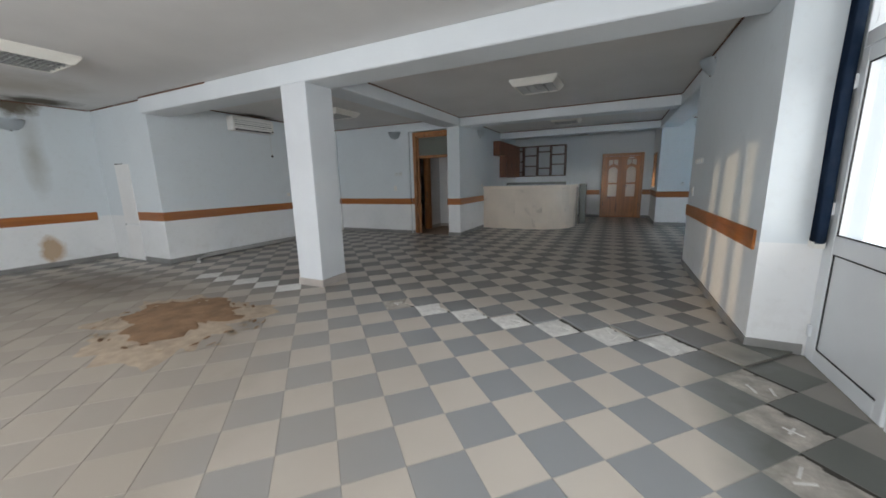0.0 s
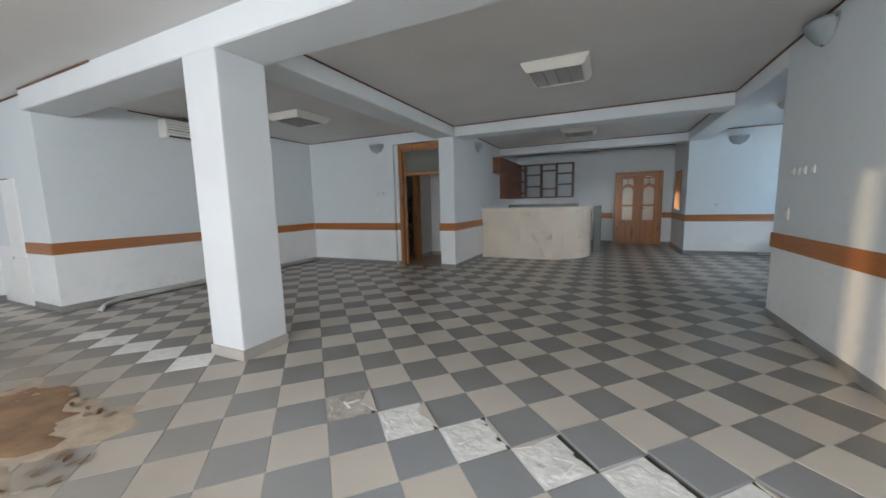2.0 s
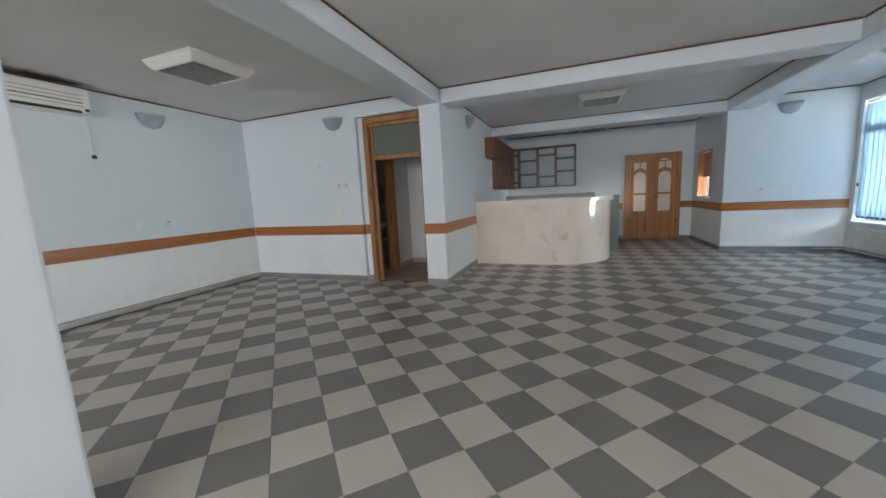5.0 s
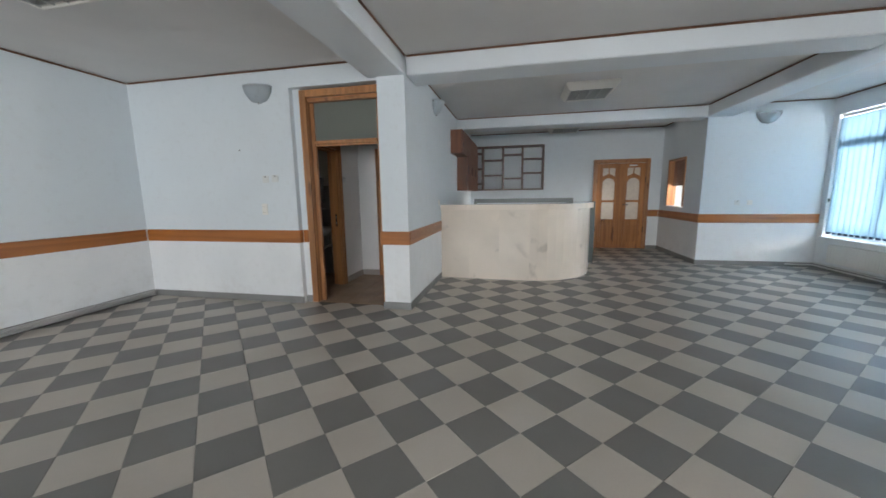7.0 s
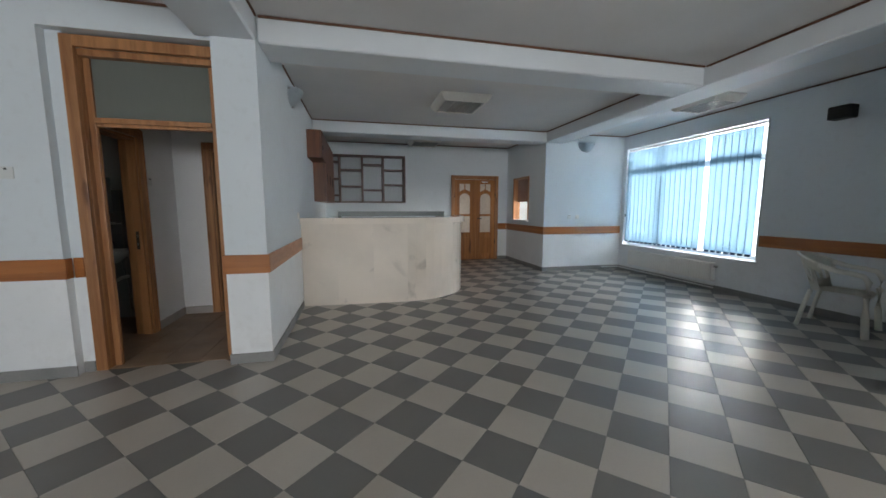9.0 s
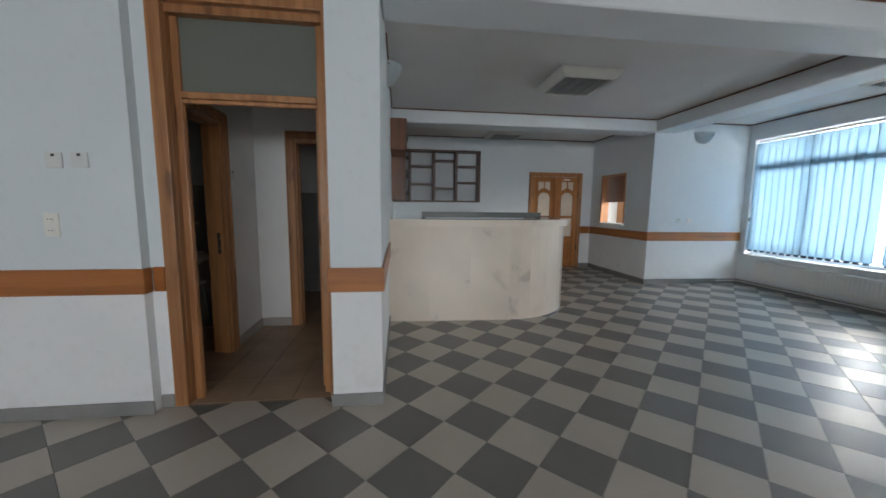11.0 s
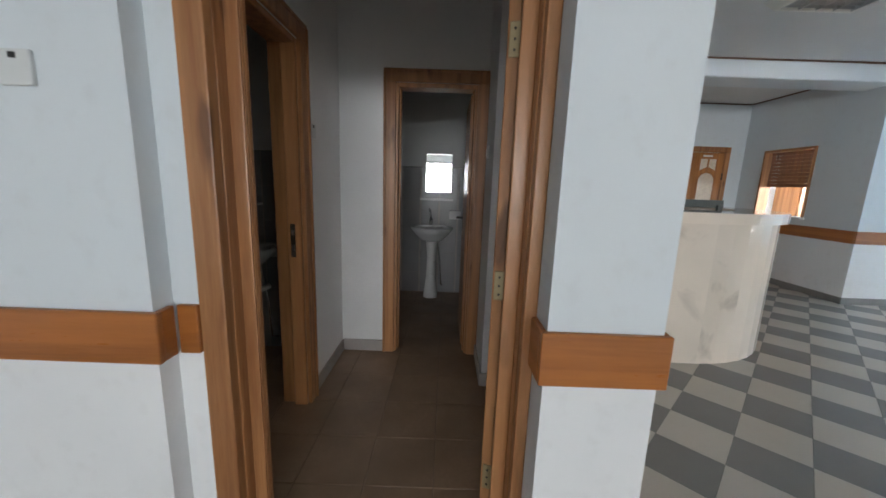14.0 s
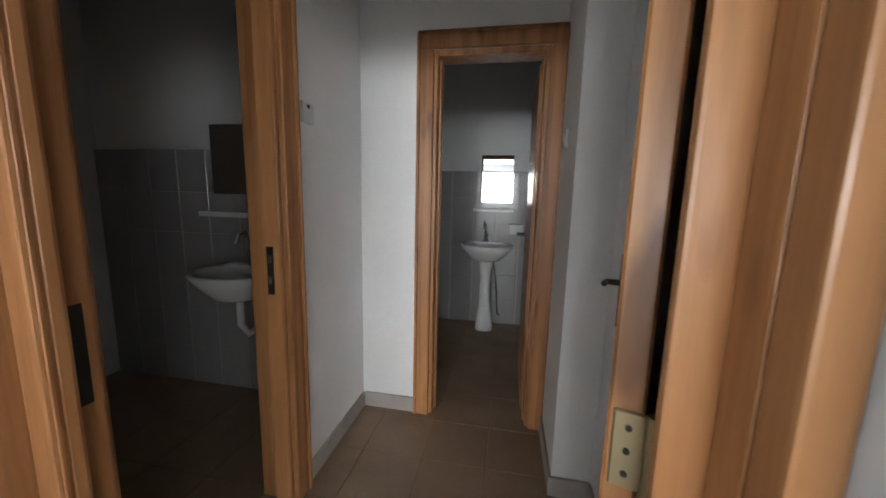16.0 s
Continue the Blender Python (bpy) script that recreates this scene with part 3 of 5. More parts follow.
def slat_mesh(width, z0, z1, twist):
    """One curved cloth slat of a vertical blind, hung at the origin."""
    bm = bmesh.new()
    cols = []
    for i in range(7):
        u = i / 6 - 0.5
        col = []
        for j in range(9):
            z = z0 + (z1 - z0) * j / 8
            sway = 0.006 * math.sin(j * 0.9 + twist * 5)
            a = twist + 0.05 * math.sin(j * 0.5)
            d = 0.01 * (1 - 4 * u * u) + sway
            col.append(bm.verts.new((d * math.cos(a) + u * width * math.sin(a), u * width * math.cos(a) - d * math.sin(a), z)))
        cols.append(col)
    for a, b in zip(cols, cols[1:]):
        for j in range(8):
            bm.faces.new((a[j], b[j], b[j + 1], a[j + 1]))
    bmesh.ops.solidify(bm, geom=bm.faces[:], thickness=0.0012)
    return bm


blind = thing("vertical_blind", (3.07, 10.66, 2.48), "translucent blue vertical cloth blind hanging in the window", "blind")
inv = blind.matrix_world.inverted()
o = part("head_rail", box(3.05, 3.10, 9.39, 11.94, 2.455, 2.492, 0.004), PVC, blind)
o.matrix_parent_inverse = inv
r2 = random.Random(3)
y = 11.915
while y > 9.42:
    if not 10.17 < y < 10.30:
        tw = r2.uniform(-0.17, -0.04)
        s = part("slat", slat_mesh(0.114, -1.862, -0.03, tw), BLIND, blind, "", True)
        s.location = (0.0, y - 10.66, 0)
        wgt = part("slat_weight", box(-0.006, 0.006, -0.034, 0.034, -1.887, -1.85, 0.003), NAVY, s)
        wgt.rotation_euler = (0, 0, -tw)
    y -= 0.105
for end in (11.95, 9.37):
    c = part("blind_hook", box(-0.012, 0.006, -0.012, 0.012, -1.36, -1.30, 0.003), DARK_PLASTIC, blind)
    c.location = (-0.03, end - 10.66, 0)

rad = thing("radiator", (2.97, 10.79, 0.15), "long white steel panel radiator under the window", "radiator")
o = part("panel", box(-0.05, 0.045, -0.89, 0.89, 0.01, 0.30, 0.012, 2), PLASTIC, rad)
for i in range(36):
    part("rib", box(-0.057, -0.049, -0.86 + i * 0.049, -0.835 + i * 0.049, 0.03, 0.28, 0.003), PLASTIC, rad)
part("valve", box(-0.02, 0.02, -0.95, -0.89, 0.225, 0.26, 0.008), METAL, rad, "dull metal radiator valve")
for yy in (-0.6, 0.6):
    part("bracket", box(0.04, 0.062, yy - 0.02, yy + 0.02, 0.05, 0.26), PLASTIC, rad)
for dz in (0.05, 0.09):
    tagged(part("heating_pipe", tube([(2.99, 9.9, dz), (2.99, 12.03, dz), (2.6, 12.05, dz)], 0.011), PIPE), "painted heating pipe along the foot of the wall", "pipe", "pipes under the window", "structure")
for k, dz in enumerate((0.035, 0.075)):
    tagged(part("heating_pipe", tube([(-6.50 + 0.07 * k, 4.42, 0.019), (-6.70 + 0.035 * k, 4.55, 0.022 + dz * 0.3), (-6.82 + 0.02 * k, 4.8, dz), (-6.835 + 0.015 * k, 8.66, dz)], 0.018), PIPE, None, "", True), "painted heating pipe lying along the alcove wall", "pipe", "pipes in the alcove", "structure")


# ---------------------------------------------------------------- glazed entrance
def entrance_leaf(name, y0, y1):
    d = thing(name, (1.53, (y0 + y1) / 2, 0.0), "white plastic-framed entrance door, glazed above a solid panel", "door", "entrance doors", "structure")
    inv = d.matrix_world.inverted()
    st = 0.075
    for label, dims, mat in (("stile", (1.515, 1.575, y0, y0 + st, 0.01, 2.08), PVC), ("stile", (1.515, 1.575, y1 - st, y1, 0.01, 2.08), PVC),
                             ("bottom_rail", (1.515, 1.575, y0 + st, y1 - st, 0.01, 0.11), PVC), ("lock_rail", (1.515, 1.575, y0 + st, y1 - st, 0.80, 0.92), PVC),
                             ("top_rail", (1.515, 1.575, y0 + st, y1 - st, 1.99, 2.08), PVC), ("door_panel", (1.53, 1.56, y0 + st - 0.004, y1 - st + 0.004, 0.108, 0.802), PVC)):
        ob = part(label, box(*dims, 0.005), mat, d)
        ob.matrix_parent_inverse = inv
    for z0, z1 in ((0.112, 0.798), (0.922, 1.988)):
        a, b = y0 + st, y1 - st
        for dims in ((1.522, 1.529, a, a + 0.008, z0, z1), (1.522, 1.529, b - 0.008, b, z0, z1), (1.522, 1.529, a + 0.008, b - 0.008, z0, z0 + 0.008), (1.522, 1.529, a + 0.008, b - 0.008, z1 - 0.008, z1)):
            ob = part("gasket", box(*dims), GASKET, d)
            ob.matrix_parent_inverse = inv
    g = part("pane", box(1.54, 1.546, y0 + st, y1 - st, 0.92, 1.99), GLASS, d)
    g.matrix_parent_inverse, g.visible_shadow = inv, False
    for z in (0.18, 1.05, 1.85):
        h = part("hinge", box(1.495, 1.515, y1 - 0.02, y1 + 0.02, z, z + 0.09, 0.006), PVC, d)
        h.matrix_parent_inverse = inv
    return d


entrance_leaf("door_1", 3.24, 4.045)
entrance_leaf("door_2", 2.41, 3.215)
fr = thing("entrance_frame", (1.55, 2.7, 0.0), "white plastic frame around the glazed entrance with a fanlight", "door frame", "", "structure")
inv = fr.matrix_world.inverted()
for nm, dims, mat in (("post", (1.525, 1.60, 4.055, 4.112, 0.0, 2.5), PVC), ("post", (1.525, 1.60, 2.30, 2.40, 0.0, 2.5), PVC), ("post", (1.525, 1.60, 1.2, 1.28, 0.0, 2.5), PVC),
                      ("header", (1.527, 1.598, 1.28, 4.055, 2.09, 2.18), PVC), ("head", (1.527, 1.598, 1.28, 4.055, 2.44, 2.5), PVC), ("low_panel", (1.53, 1.59, 1.28, 2.24, 0.0, 0.85), PVC)):
    ob = part(nm, box(*dims, 0.005), mat, fr)
    ob.matrix_parent_inverse = inv
for dims in ((1.555, 1.561, 1.28, 4.055, 2.18, 2.44), (1.555, 1.561, 1.28, 2.24, 0.85, 2.09)):
    ob = part("pane", box(*dims), GLASS, fr)
    ob.matrix_parent_inverse, ob.visible_shadow = inv, False

stack = thing("stacked_blind", (1.465, 4.07, 2.48), "navy vertical blind drawn aside beside the entrance door", "blind")
part("head_rail", box(-0.02, 0.03, -2.6, 0.03, -0.03, 0.0, 0.004), PVC, stack)
for i in range(8):
    s = part("slat", slat_mesh(0.062, -1.62, -0.035, 1.35 + 0.06 * (i % 3)), NAVY, stack, "", True)
    s.location = (0.0, 0.025 - i * 0.011, 0)
    part("slat_weight", box(-0.03, 0.03, -0.004, 0.004, -1.655, -1.61, 0.002), PLASTIC, s)

# inferred shop-front windows behind the walker; unseen slats added to cut the sunlight
window_frame_south = thing("window_3", (-3.6, -2.3, 0.8), "row of shop windows behind added slats that shape the sunlight", "window", "", "structure")
inv = window_frame_south.matrix_world.inverted()
for k in range(7):
    x = -8.1 + 1.5 * k
    ob = part("window_frame", box(x - 0.04, x + 0.04, -2.34, -2.27, 0.8, 2.5, 0.004), PVC, window_frame_south)
    ob.matrix_parent_inverse = inv
for z in (0.83, 2.47):
    ob = part("window_frame", box(-8.06, 0.86, -2.335, -2.275, z - 0.03, z + 0.03, 0.004), PVC, window_frame_south)
    ob.matrix_parent_inverse = inv
# Added slats, out of view; their gaps throw sun streaks on the east wall.
sun_slats = thing("vertical_blind", (-3.6, -2.24, 2.48), "unseen slats added to cut the sun into streaks", "blind")
x = -8.05
while x < 0.88:
    if not (-3.20 < x < -3.05 or -2.95 < x < -2.72 or -2.55 < x < -2.45):
        s = part("slat", box(-0.062, 0.062, -0.002, 0.002, -1.62, -0.02), NAVY, sun_slats)
        s.location = (x + 3.6, 0, 0)
    x += 0.118


# ---------------------------------------------------------------- lamps
def ceiling_light(at):
    lamp = thing("ceiling_light", at, "white ceiling light with a grey louvre grid", "ceiling light", "ceiling lights")
    bm = bmesh.new()
    rows = [[bm.verts.new((sx * x, sy * y, z)) for sx, sy in ((-1, -1), (1, -1), (1, 1), (-1, 1))]
            for x, y, z in ((0.345, 0.362, 0.0), (0.345, 0.362, -0.022), (0.292, 0.308, -0.094), (0.270, 0.282, -0.096), (0.270, 0.282, -0.004))]
    for low, high in zip(rows, rows[1:]):
        for k in range(4):
            bm.faces.new((low[k], low[(k + 1) % 4], high[(k + 1) % 4], high[k]))
    bmesh.ops.recalc_face_normals(bm, faces=bm.faces)
    bmesh.ops.bevel(bm, geom=[e for e in bm.edges if not e.is_boundary], offset=0.006, segments=2, affect='EDGES')
    part("housing", bm, LAMP_WHITE, lamp, "sloping cream-white housing")
    part("reflector", box(-0.272, 0.272, -0.282, 0.282, -0.012, -0.002), LOUVRE, lamp)
    for i in range(5):
        x = -0.265 + i * 0.1325
        part("divider", box(x - 0.004, x + 0.004, -0.28, 0.28, -0.092, -0.02), LOUVRE, lamp)
    for i in range(11):
        y = -0.255 + i * 0.051
        part("louvre", box(-0.268, 0.268, y - 0.002, y + 0.002, -0.088, -0.045), LOUVRE, lamp)
    for i in range(4):
        x = -0.199 + i * 0.1325
        part("tube", tube([(x, -0.27, -0.032), (x, 0.27, -0.032)], 0.013, 8), PLASTIC, lamp)
    return lamp


first = ceiling_light((-0.99, 6.63, TOP))
for x, y, narrow in ((-5.10, 6.74, 1.0), (-1.02, 10.49, 1.0), (2.30, 9.68, 0.72), (-0.98, 13.45, 1.0), (-5.58, 2.52, 1.0)):
    copy_thing(first, pose(x, y, TOP) @ Matrix.Diagonal((narrow, 1, 1, 1)))


def sconce(at, turn):
    """A frosted glass wall lamp; it faces -y before the turn."""
    lamp = thing("wall_lamp", at, "unlit frosted glass wall lamp with three metal clips", "wall lamp", "wall lamps", "", turn)
    bm = bmesh.new()
    rows = []
    for j in range(8):
        v = j / 7
        w = 0.17 * math.sqrt(max(0.0, 1 - v ** 1.7)) + 0.012
        d = 0.13 * (1 - v ** 1.5) + 0.014
        rows.append([bm.verts.new((w * math.sin(a), -d * math.cos(a), 0.08 - 0.19 * v)) for a in [math.pi * (k / 14 - 0.5) for k in range(15)]])
    for a, b in zip(rows, rows[1:]):
        for k in range(14):
            bm.faces.new((a[k], a[k + 1], b[k + 1], b[k]))
    bmesh.ops.solidify(bm, geom=bm.faces[:], thickness=0.006)
    part("shade", bm, OPAL, lamp, "", True)
    part("back_plate", box(-0.08, 0.08, -0.012, 0.0, -0.06, 0.05, 0.004), METAL, lamp)
    for x, z in ((-0.168, 0.055), (0.168, 0.055), (0.0, -0.105)):
        part("clip", lathe([(0.004, -0.012), (0.013, -0.008), (0.013, 0.008), (0.004, 0.012)], 10), METAL, lamp).location = (x, -0.018, z)
    return lamp


sconce((-4.97, 8.725, 2.52), 0)
sconce((-3.17, 10.10, 2.57), 90)
sconce((2.11, 12.08, 2.54), 0)
sconce((1.177, 6.42, 2.64), -90)
sconce((-6.89, 7.25, 2.53), 90)
sconce((-8.75, 3.15, 2.42), 90)


# ---------------------------------------------------------------- switches and sockets
def wall_plate(name, at, turn, w, h, hole, label):
    p = thing(name, at, label, "socket" if "socket" in name else "switch", "wall plates", "", turn)
    part("plate", box(-w / 2, w / 2, -0.012, 0.0, -h / 2, h / 2, 0.004, 2), FADED if hole == "box" or turn == -90 else PLASTIC, p)
    if hole == "box":
        part("hole", box(-0.009, 0.009, -0.0135, -0.0115, h / 2 - 0.022, h / 2 - 0.008), GASKET, p)
    elif hole == "rocker":
        part("rocker", box(-w * 0.28, w * 0.28, -0.017, -0.011, -h * 0.3, h * 0.3, 0.002), PLASTIC, p)
    else:
        for s in (-1, 1):
            part("outlet", lathe([(0.020, 0.0), (0.020, 0.004), (0.014, 0.004)], 16), PLASTIC, p).matrix_local = pose(0, -0.0135, s * 0.032, 90)
            for q in (-1, 1):
                part("pin_hole", box(q * 0.009 - 0.0025, q * 0.009 + 0.0025, -0.0195, -0.017, s * 0.032 - 0.0025, s * 0.032 + 0.0025), GASKET, p)
    return p


wall_plate("junction_socket", (-4.975, 8.725, 1.54), 0, 0.085, 0.085, "box", "white blank socket cover with a knocked-out corner")
wall_plate("junction_socket", (-4.845, 8.725, 1.545), 0, 0.085, 0.085, "box", "white blank socket cover with a knocked-out corner")
wall_plate("double_socket", (-5.022, 8.725, 1.178), 0, 0.075, 0.135, "pair", "white double wall socket hanging loose")
for y in (6.77, 6.66, 6.55, 6.40):
    wall_plate("light_switch", (1.177, y, 1.52), -90, 0.07, 0.07, "rocker", "white light switch on the blue wall")
wall_plate("light_switch", (1.177, 6.81, 1.12), -90, 0.075, 0.12, "rocker", "white light switch above the dado rail")
wall_plate("wall_socket", (-6.89, 6.90, 1.116), 90, 0.075, 0.075, "rocker", "white wall socket above the alcove rail")
wall_plate("junction_socket", (-6.89, 7.26, 1.114), 90, 0.08, 0.08, "box", "white blank socket cover with a knocked-out corner")
nail = thing("wall_plug", (-5.312, 8.725, 1.894), "small black plug hole in the blue wall", "wall plug")
part("plug", lathe([(0.009, 0.0), (0.009, 0.004), (0.005, 0.005)], 10), GASKET, nail).matrix_local = pose(0, 0, 0, 90)
wall_plate("wall_socket", (1.79, 12.08, 1.12), 0, 0.08, 0.08, "box", "white wall socket above the dado rail")
wall_plate("wall_socket", (1.98, 12.08, 1.12), 0, 0.08, 0.08, "rocker", "white wall socket above the dado rail")
wall_plate("light_switch", (-4.54, 9.85, 1.57), 90, 0.08, 0.08, "box", "white switch beside the washroom door")
wall_plate("light_switch", (-3.50, 10.2, 1.52), -90, 0.08, 0.08, "rocker", "white switch on the corridor wall")
wall_plate("wall_socket", (-3.17, 10.25, 1.2), 90, 0.08, 0.08, "rocker", "white socket beside the bar")
hook = thing("wall_hook", (-6.89, 6.55, 1.985), "small dark hook in the alcove wall", "hook")
part("peg", box(0.0, 0.03, -0.022, 0.022, -0.022, 0.02, 0.006), DARK_METAL, hook)
part("cable", tube([(0.012, 0.0, 0.0), (0.008, 0.004, 0.2), (0.008, -0.006, 0.46)], 0.006, 6), PIPE, hook, "thin grey drain cable")
spk = thing("wall_speaker", (3.03, 8.55, 2.38), "small black loudspeaker on the window wall", "loudspeaker")
part("cabinet", box(-0.16, -0.02, -0.10, 0.10, -0.075, 0.07, 0.012, 2), DARK_PLASTIC, spk)
for i in range(4):
    part("grille_bar", box(-0.164, -0.159, -0.085, 0.085, -0.055 + i * 0.032, -0.040 + i * 0.032, 0.002), DARK_METAL, spk)
part("bracket", box(-0.03, 0.0, -0.03, 0.03, -0.03, 0.03, 0.003), DARK_METAL, spk)

panel = thing("access_door", (-8.0, 4.2, 0.0), "flush white service cupboard door painted over", "cupboard", "", "")
part("upper_leaf", box(-0.20, 0.28, -0.016, 0.0, 0.70, 1.78, 0.003), WHITE_WALL, panel)
part("lower_leaf", box(-0.20, 0.28, -0.016, 0.0, 0.02, 0.66, 0.003), WHITE_WALL, panel)
part("gap", box(-0.213, -0.202, -0.004, 0.0, 0.02, 1.80), GASKET, panel)
part("gap", box(-0.20, 0.05, -0.004, 0.0, 1.783, 1.795), GASKET, panel)

ac = thing("air_conditioner", (-6.89, 6.045, 2.44), "white wall-mounted air conditioner in the alcove", "air conditioner")
part("casing", box(0.0, 0.20, -0.47, 0.47, 0.0, 0.285, 0.025, 3), PLASTIC, ac)
for i in range(4):
    part("air_slot", box(0.197, 0.2025, -0.44, 0.40, 0.075 + i * 0.04, 0.085 + i * 0.04), DARK_PLASTIC if i == 1 else LOUVRE, ac)
part("air_flap", box(0.11, 0.205, -0.43, 0.38, 0.005, 0.035, 0.006), DARK_PLASTIC, ac, "dark air outlet flap")
part("display", box(0.199, 0.203, 0.41, 0.45, 0.03, 0.06), DARK_PLASTIC, ac)


# ---------------------------------------------------------------- bar
bar = thing("bar_counter", (-2.0, 11.1, 0.0), "curved bar counter faced with veined cream marble slabs", "bar counter")
inv = bar.matrix_world.inverted()
CX, CY, RAD = -1.79, 11.37, 1.02


def bar_line(offset):
    """The counter's front line in plan, moved outward by offset."""
    r = RAD + offset
    pts = [(-3.168, 10.41 - offset), (-2.72, 10.385 - offset), (-2.25, 10.36 - offset), (CX, CY - r)]
    pts += [(CX + r * math.sin(a), CY - r * math.cos(a)) for a in [math.pi / 2 * k / 12 for k in range(1, 13)]]
    return pts + [(CX + r, 11.95)]


def wall_piece(outer, inner, z0, z1, bevel=0.0):
    bm = bmesh.new()
    rows = [[bm.verts.new((x, y, z)) for x, y in line] for line, z in ((outer, z0), (outer, z1), (inner, z1), (inner, z0))]
    for i in range(4):
        a, b = rows[i], rows[(i + 1) % 4]
        for k in range(len(outer) - 1):
            bm.faces.new((a[k], a[k + 1], b[k + 1], b[k]))
    for k in (0, -1):
        bm.faces.new([r[k] for r in rows][::1 if k else -1])
    bmesh.ops.recalc_face_normals(bm, faces=bm.faces)
    return bm


o = part("core", wall_piece(bar_line(-0.02), bar_line(-0.20), 0.0, 1.085), WHITE_WALL, bar)
o.matrix_parent_inverse = inv
front, back = bar_line(0.0), bar_line(-0.02)
groups = [(0, 1), (1, 2), (2, 3), (3, 5), (5, 7), (7, 9), (9, 11), (11, 13), (13, 15), (15, 16)]
for a, b in groups:
    f, g = front[a:b + 1], back[a:b + 1]
    o = part("marble_slab", wall_piece(f, g, 0.0, 1.09), MARBLE, bar)
    o.matrix_parent_inverse = inv
o = part("counter_top", wall_piece(bar_line(0.05), bar_line(-0.30), 1.09, 1.17), MARBLE, bar, "thick marble counter top")
o.matrix_parent_inverse = inv
o = part("work_shelf", wall_piece(bar_line(-0.205), bar_line(-0.62), 0.78, 0.82), WORKTOP, bar, "grey worktop inside the bar")
o.matrix_parent_inverse = inv
for nm, dims in (("upstand", (-2.75, -1.05, 11.30, 11.33, 1.17, 1.245)), ("upstand_leg", (-2.75, -2.70, 11.27, 11.30, 0.82, 1.2)), ("upstand_leg", (-1.12, -1.07, 11.27, 11.30, 0.82, 1.2))):
    o = part(nm, box(*dims), WORKTOP, bar)
    o.matrix_parent_inverse = inv
o = part("end_post", box(-0.74, -0.56, 11.96, 12.10, 0.0, 1.17, 0.004), WORKTOP, bar, "dark grey-green end of the bar")
o.matrix_parent_inverse = inv
shelf = thing("display_shelf", (-2.24, 13.97, 1.42), "dark wooden lattice bottle shelf fixed to the wall", "shelf")
ups = (-0.83, -0.60, -0.11, 0.35, 0.83)
for i, x in enumerate(ups):
    part("upright", box(x - 0.024, x + 0.024, -0.24, 0.0, 0.0, 1.05, 0.002), DARK_WOOD, shelf)
for a, b, levels in zip(ups, ups[1:], ((0.16, 0.52, 0.89), (0.36, 0.72), (0.28, 0.84), (0.40, 0.73))):
    for z in (0.016, 1.034, *levels):
        part("board", box(a + 0.024, b - 0.024, -0.235, -0.002, z - 0.017, z + 0.017), DARK_WOOD, shelf)
for nm, y0, y1, z0, z1 in (("wall_cabinet", 11.30, 11.95, 2.06, 2.47), ("wall_cabinet", 11.955, 13.72, 1.41, 2.47)):
    cab = thing(nm, (-3.17, (y0 + y1) / 2, z0), "reddish-brown wooden wall cabinet beside the bottle shelf", "cabinet", "bar cabinets")
    h, d = z1 - z0, (y1 - y0) / 2
    part("carcass", boxes((0.0, 0.20, -d, -d + 0.02, 0.0, h), (0.0, 0.20, d - 0.02, d, 0.0, h), (0.0, 0.20, -d + 0.02, d - 0.02, 0.0, 0.02), (0.0, 0.20, -d + 0.02, d - 0.02, h - 0.02, h), (0.0, 0.01, -d + 0.02, d - 0.02, 0.02, h - 0.02)), CABINET, cab)
    n = 1 if d < 0.5 else 3
    for i in range(n):
        a = -d + 2 * d * i / n
        leaf = part("cabinet_door", box(0.201, 0.217, a + 0.003, a + 2 * d / n - 0.003, 0.003, h - 0.003, 0.003), CABINET, cab)
        part("handle", box(0.217, 0.232, a + 0.04, a + 0.05, h * 0.3, h * 0.45, 0.002), DARK_METAL, leaf)


# ---------------------------------------------------------------- double door to the north
dd = thing("door_3", (0.365, 13.97, 0.0), "closed varnished pine double door with arched frosted panes", "door", "", "structure")
for nm, dims in (("casing", (-0.61, -0.52, -0.03, 0.0, 0.0, 2.0)), ("casing", (0.52, 0.61, -0.03, 0.0, 0.0, 2.0)), ("casing", (-0.61, 0.61, -0.032, 0.0, 2.0, 2.09)),
                 ("jamb", (-0.563, -0.535, 0.0, 0.13, 0.0, 2.03)), ("jamb", (0.535, 0.563, 0.0, 0.13, 0.0, 2.03))):
    part(nm, box(*dims, 0.006), PINE, dd)


def arch(x0, x1, z0, z1, n=10):
    r = (x1 - x0) / 2
    cx = (x0 + x1) / 2
    return [(x0, z0), (x1, z0)] + [(cx + r * math.cos(math.pi * k / n), z1 - r + r * math.sin(math.pi * k / n)) for k in range(n + 1)]


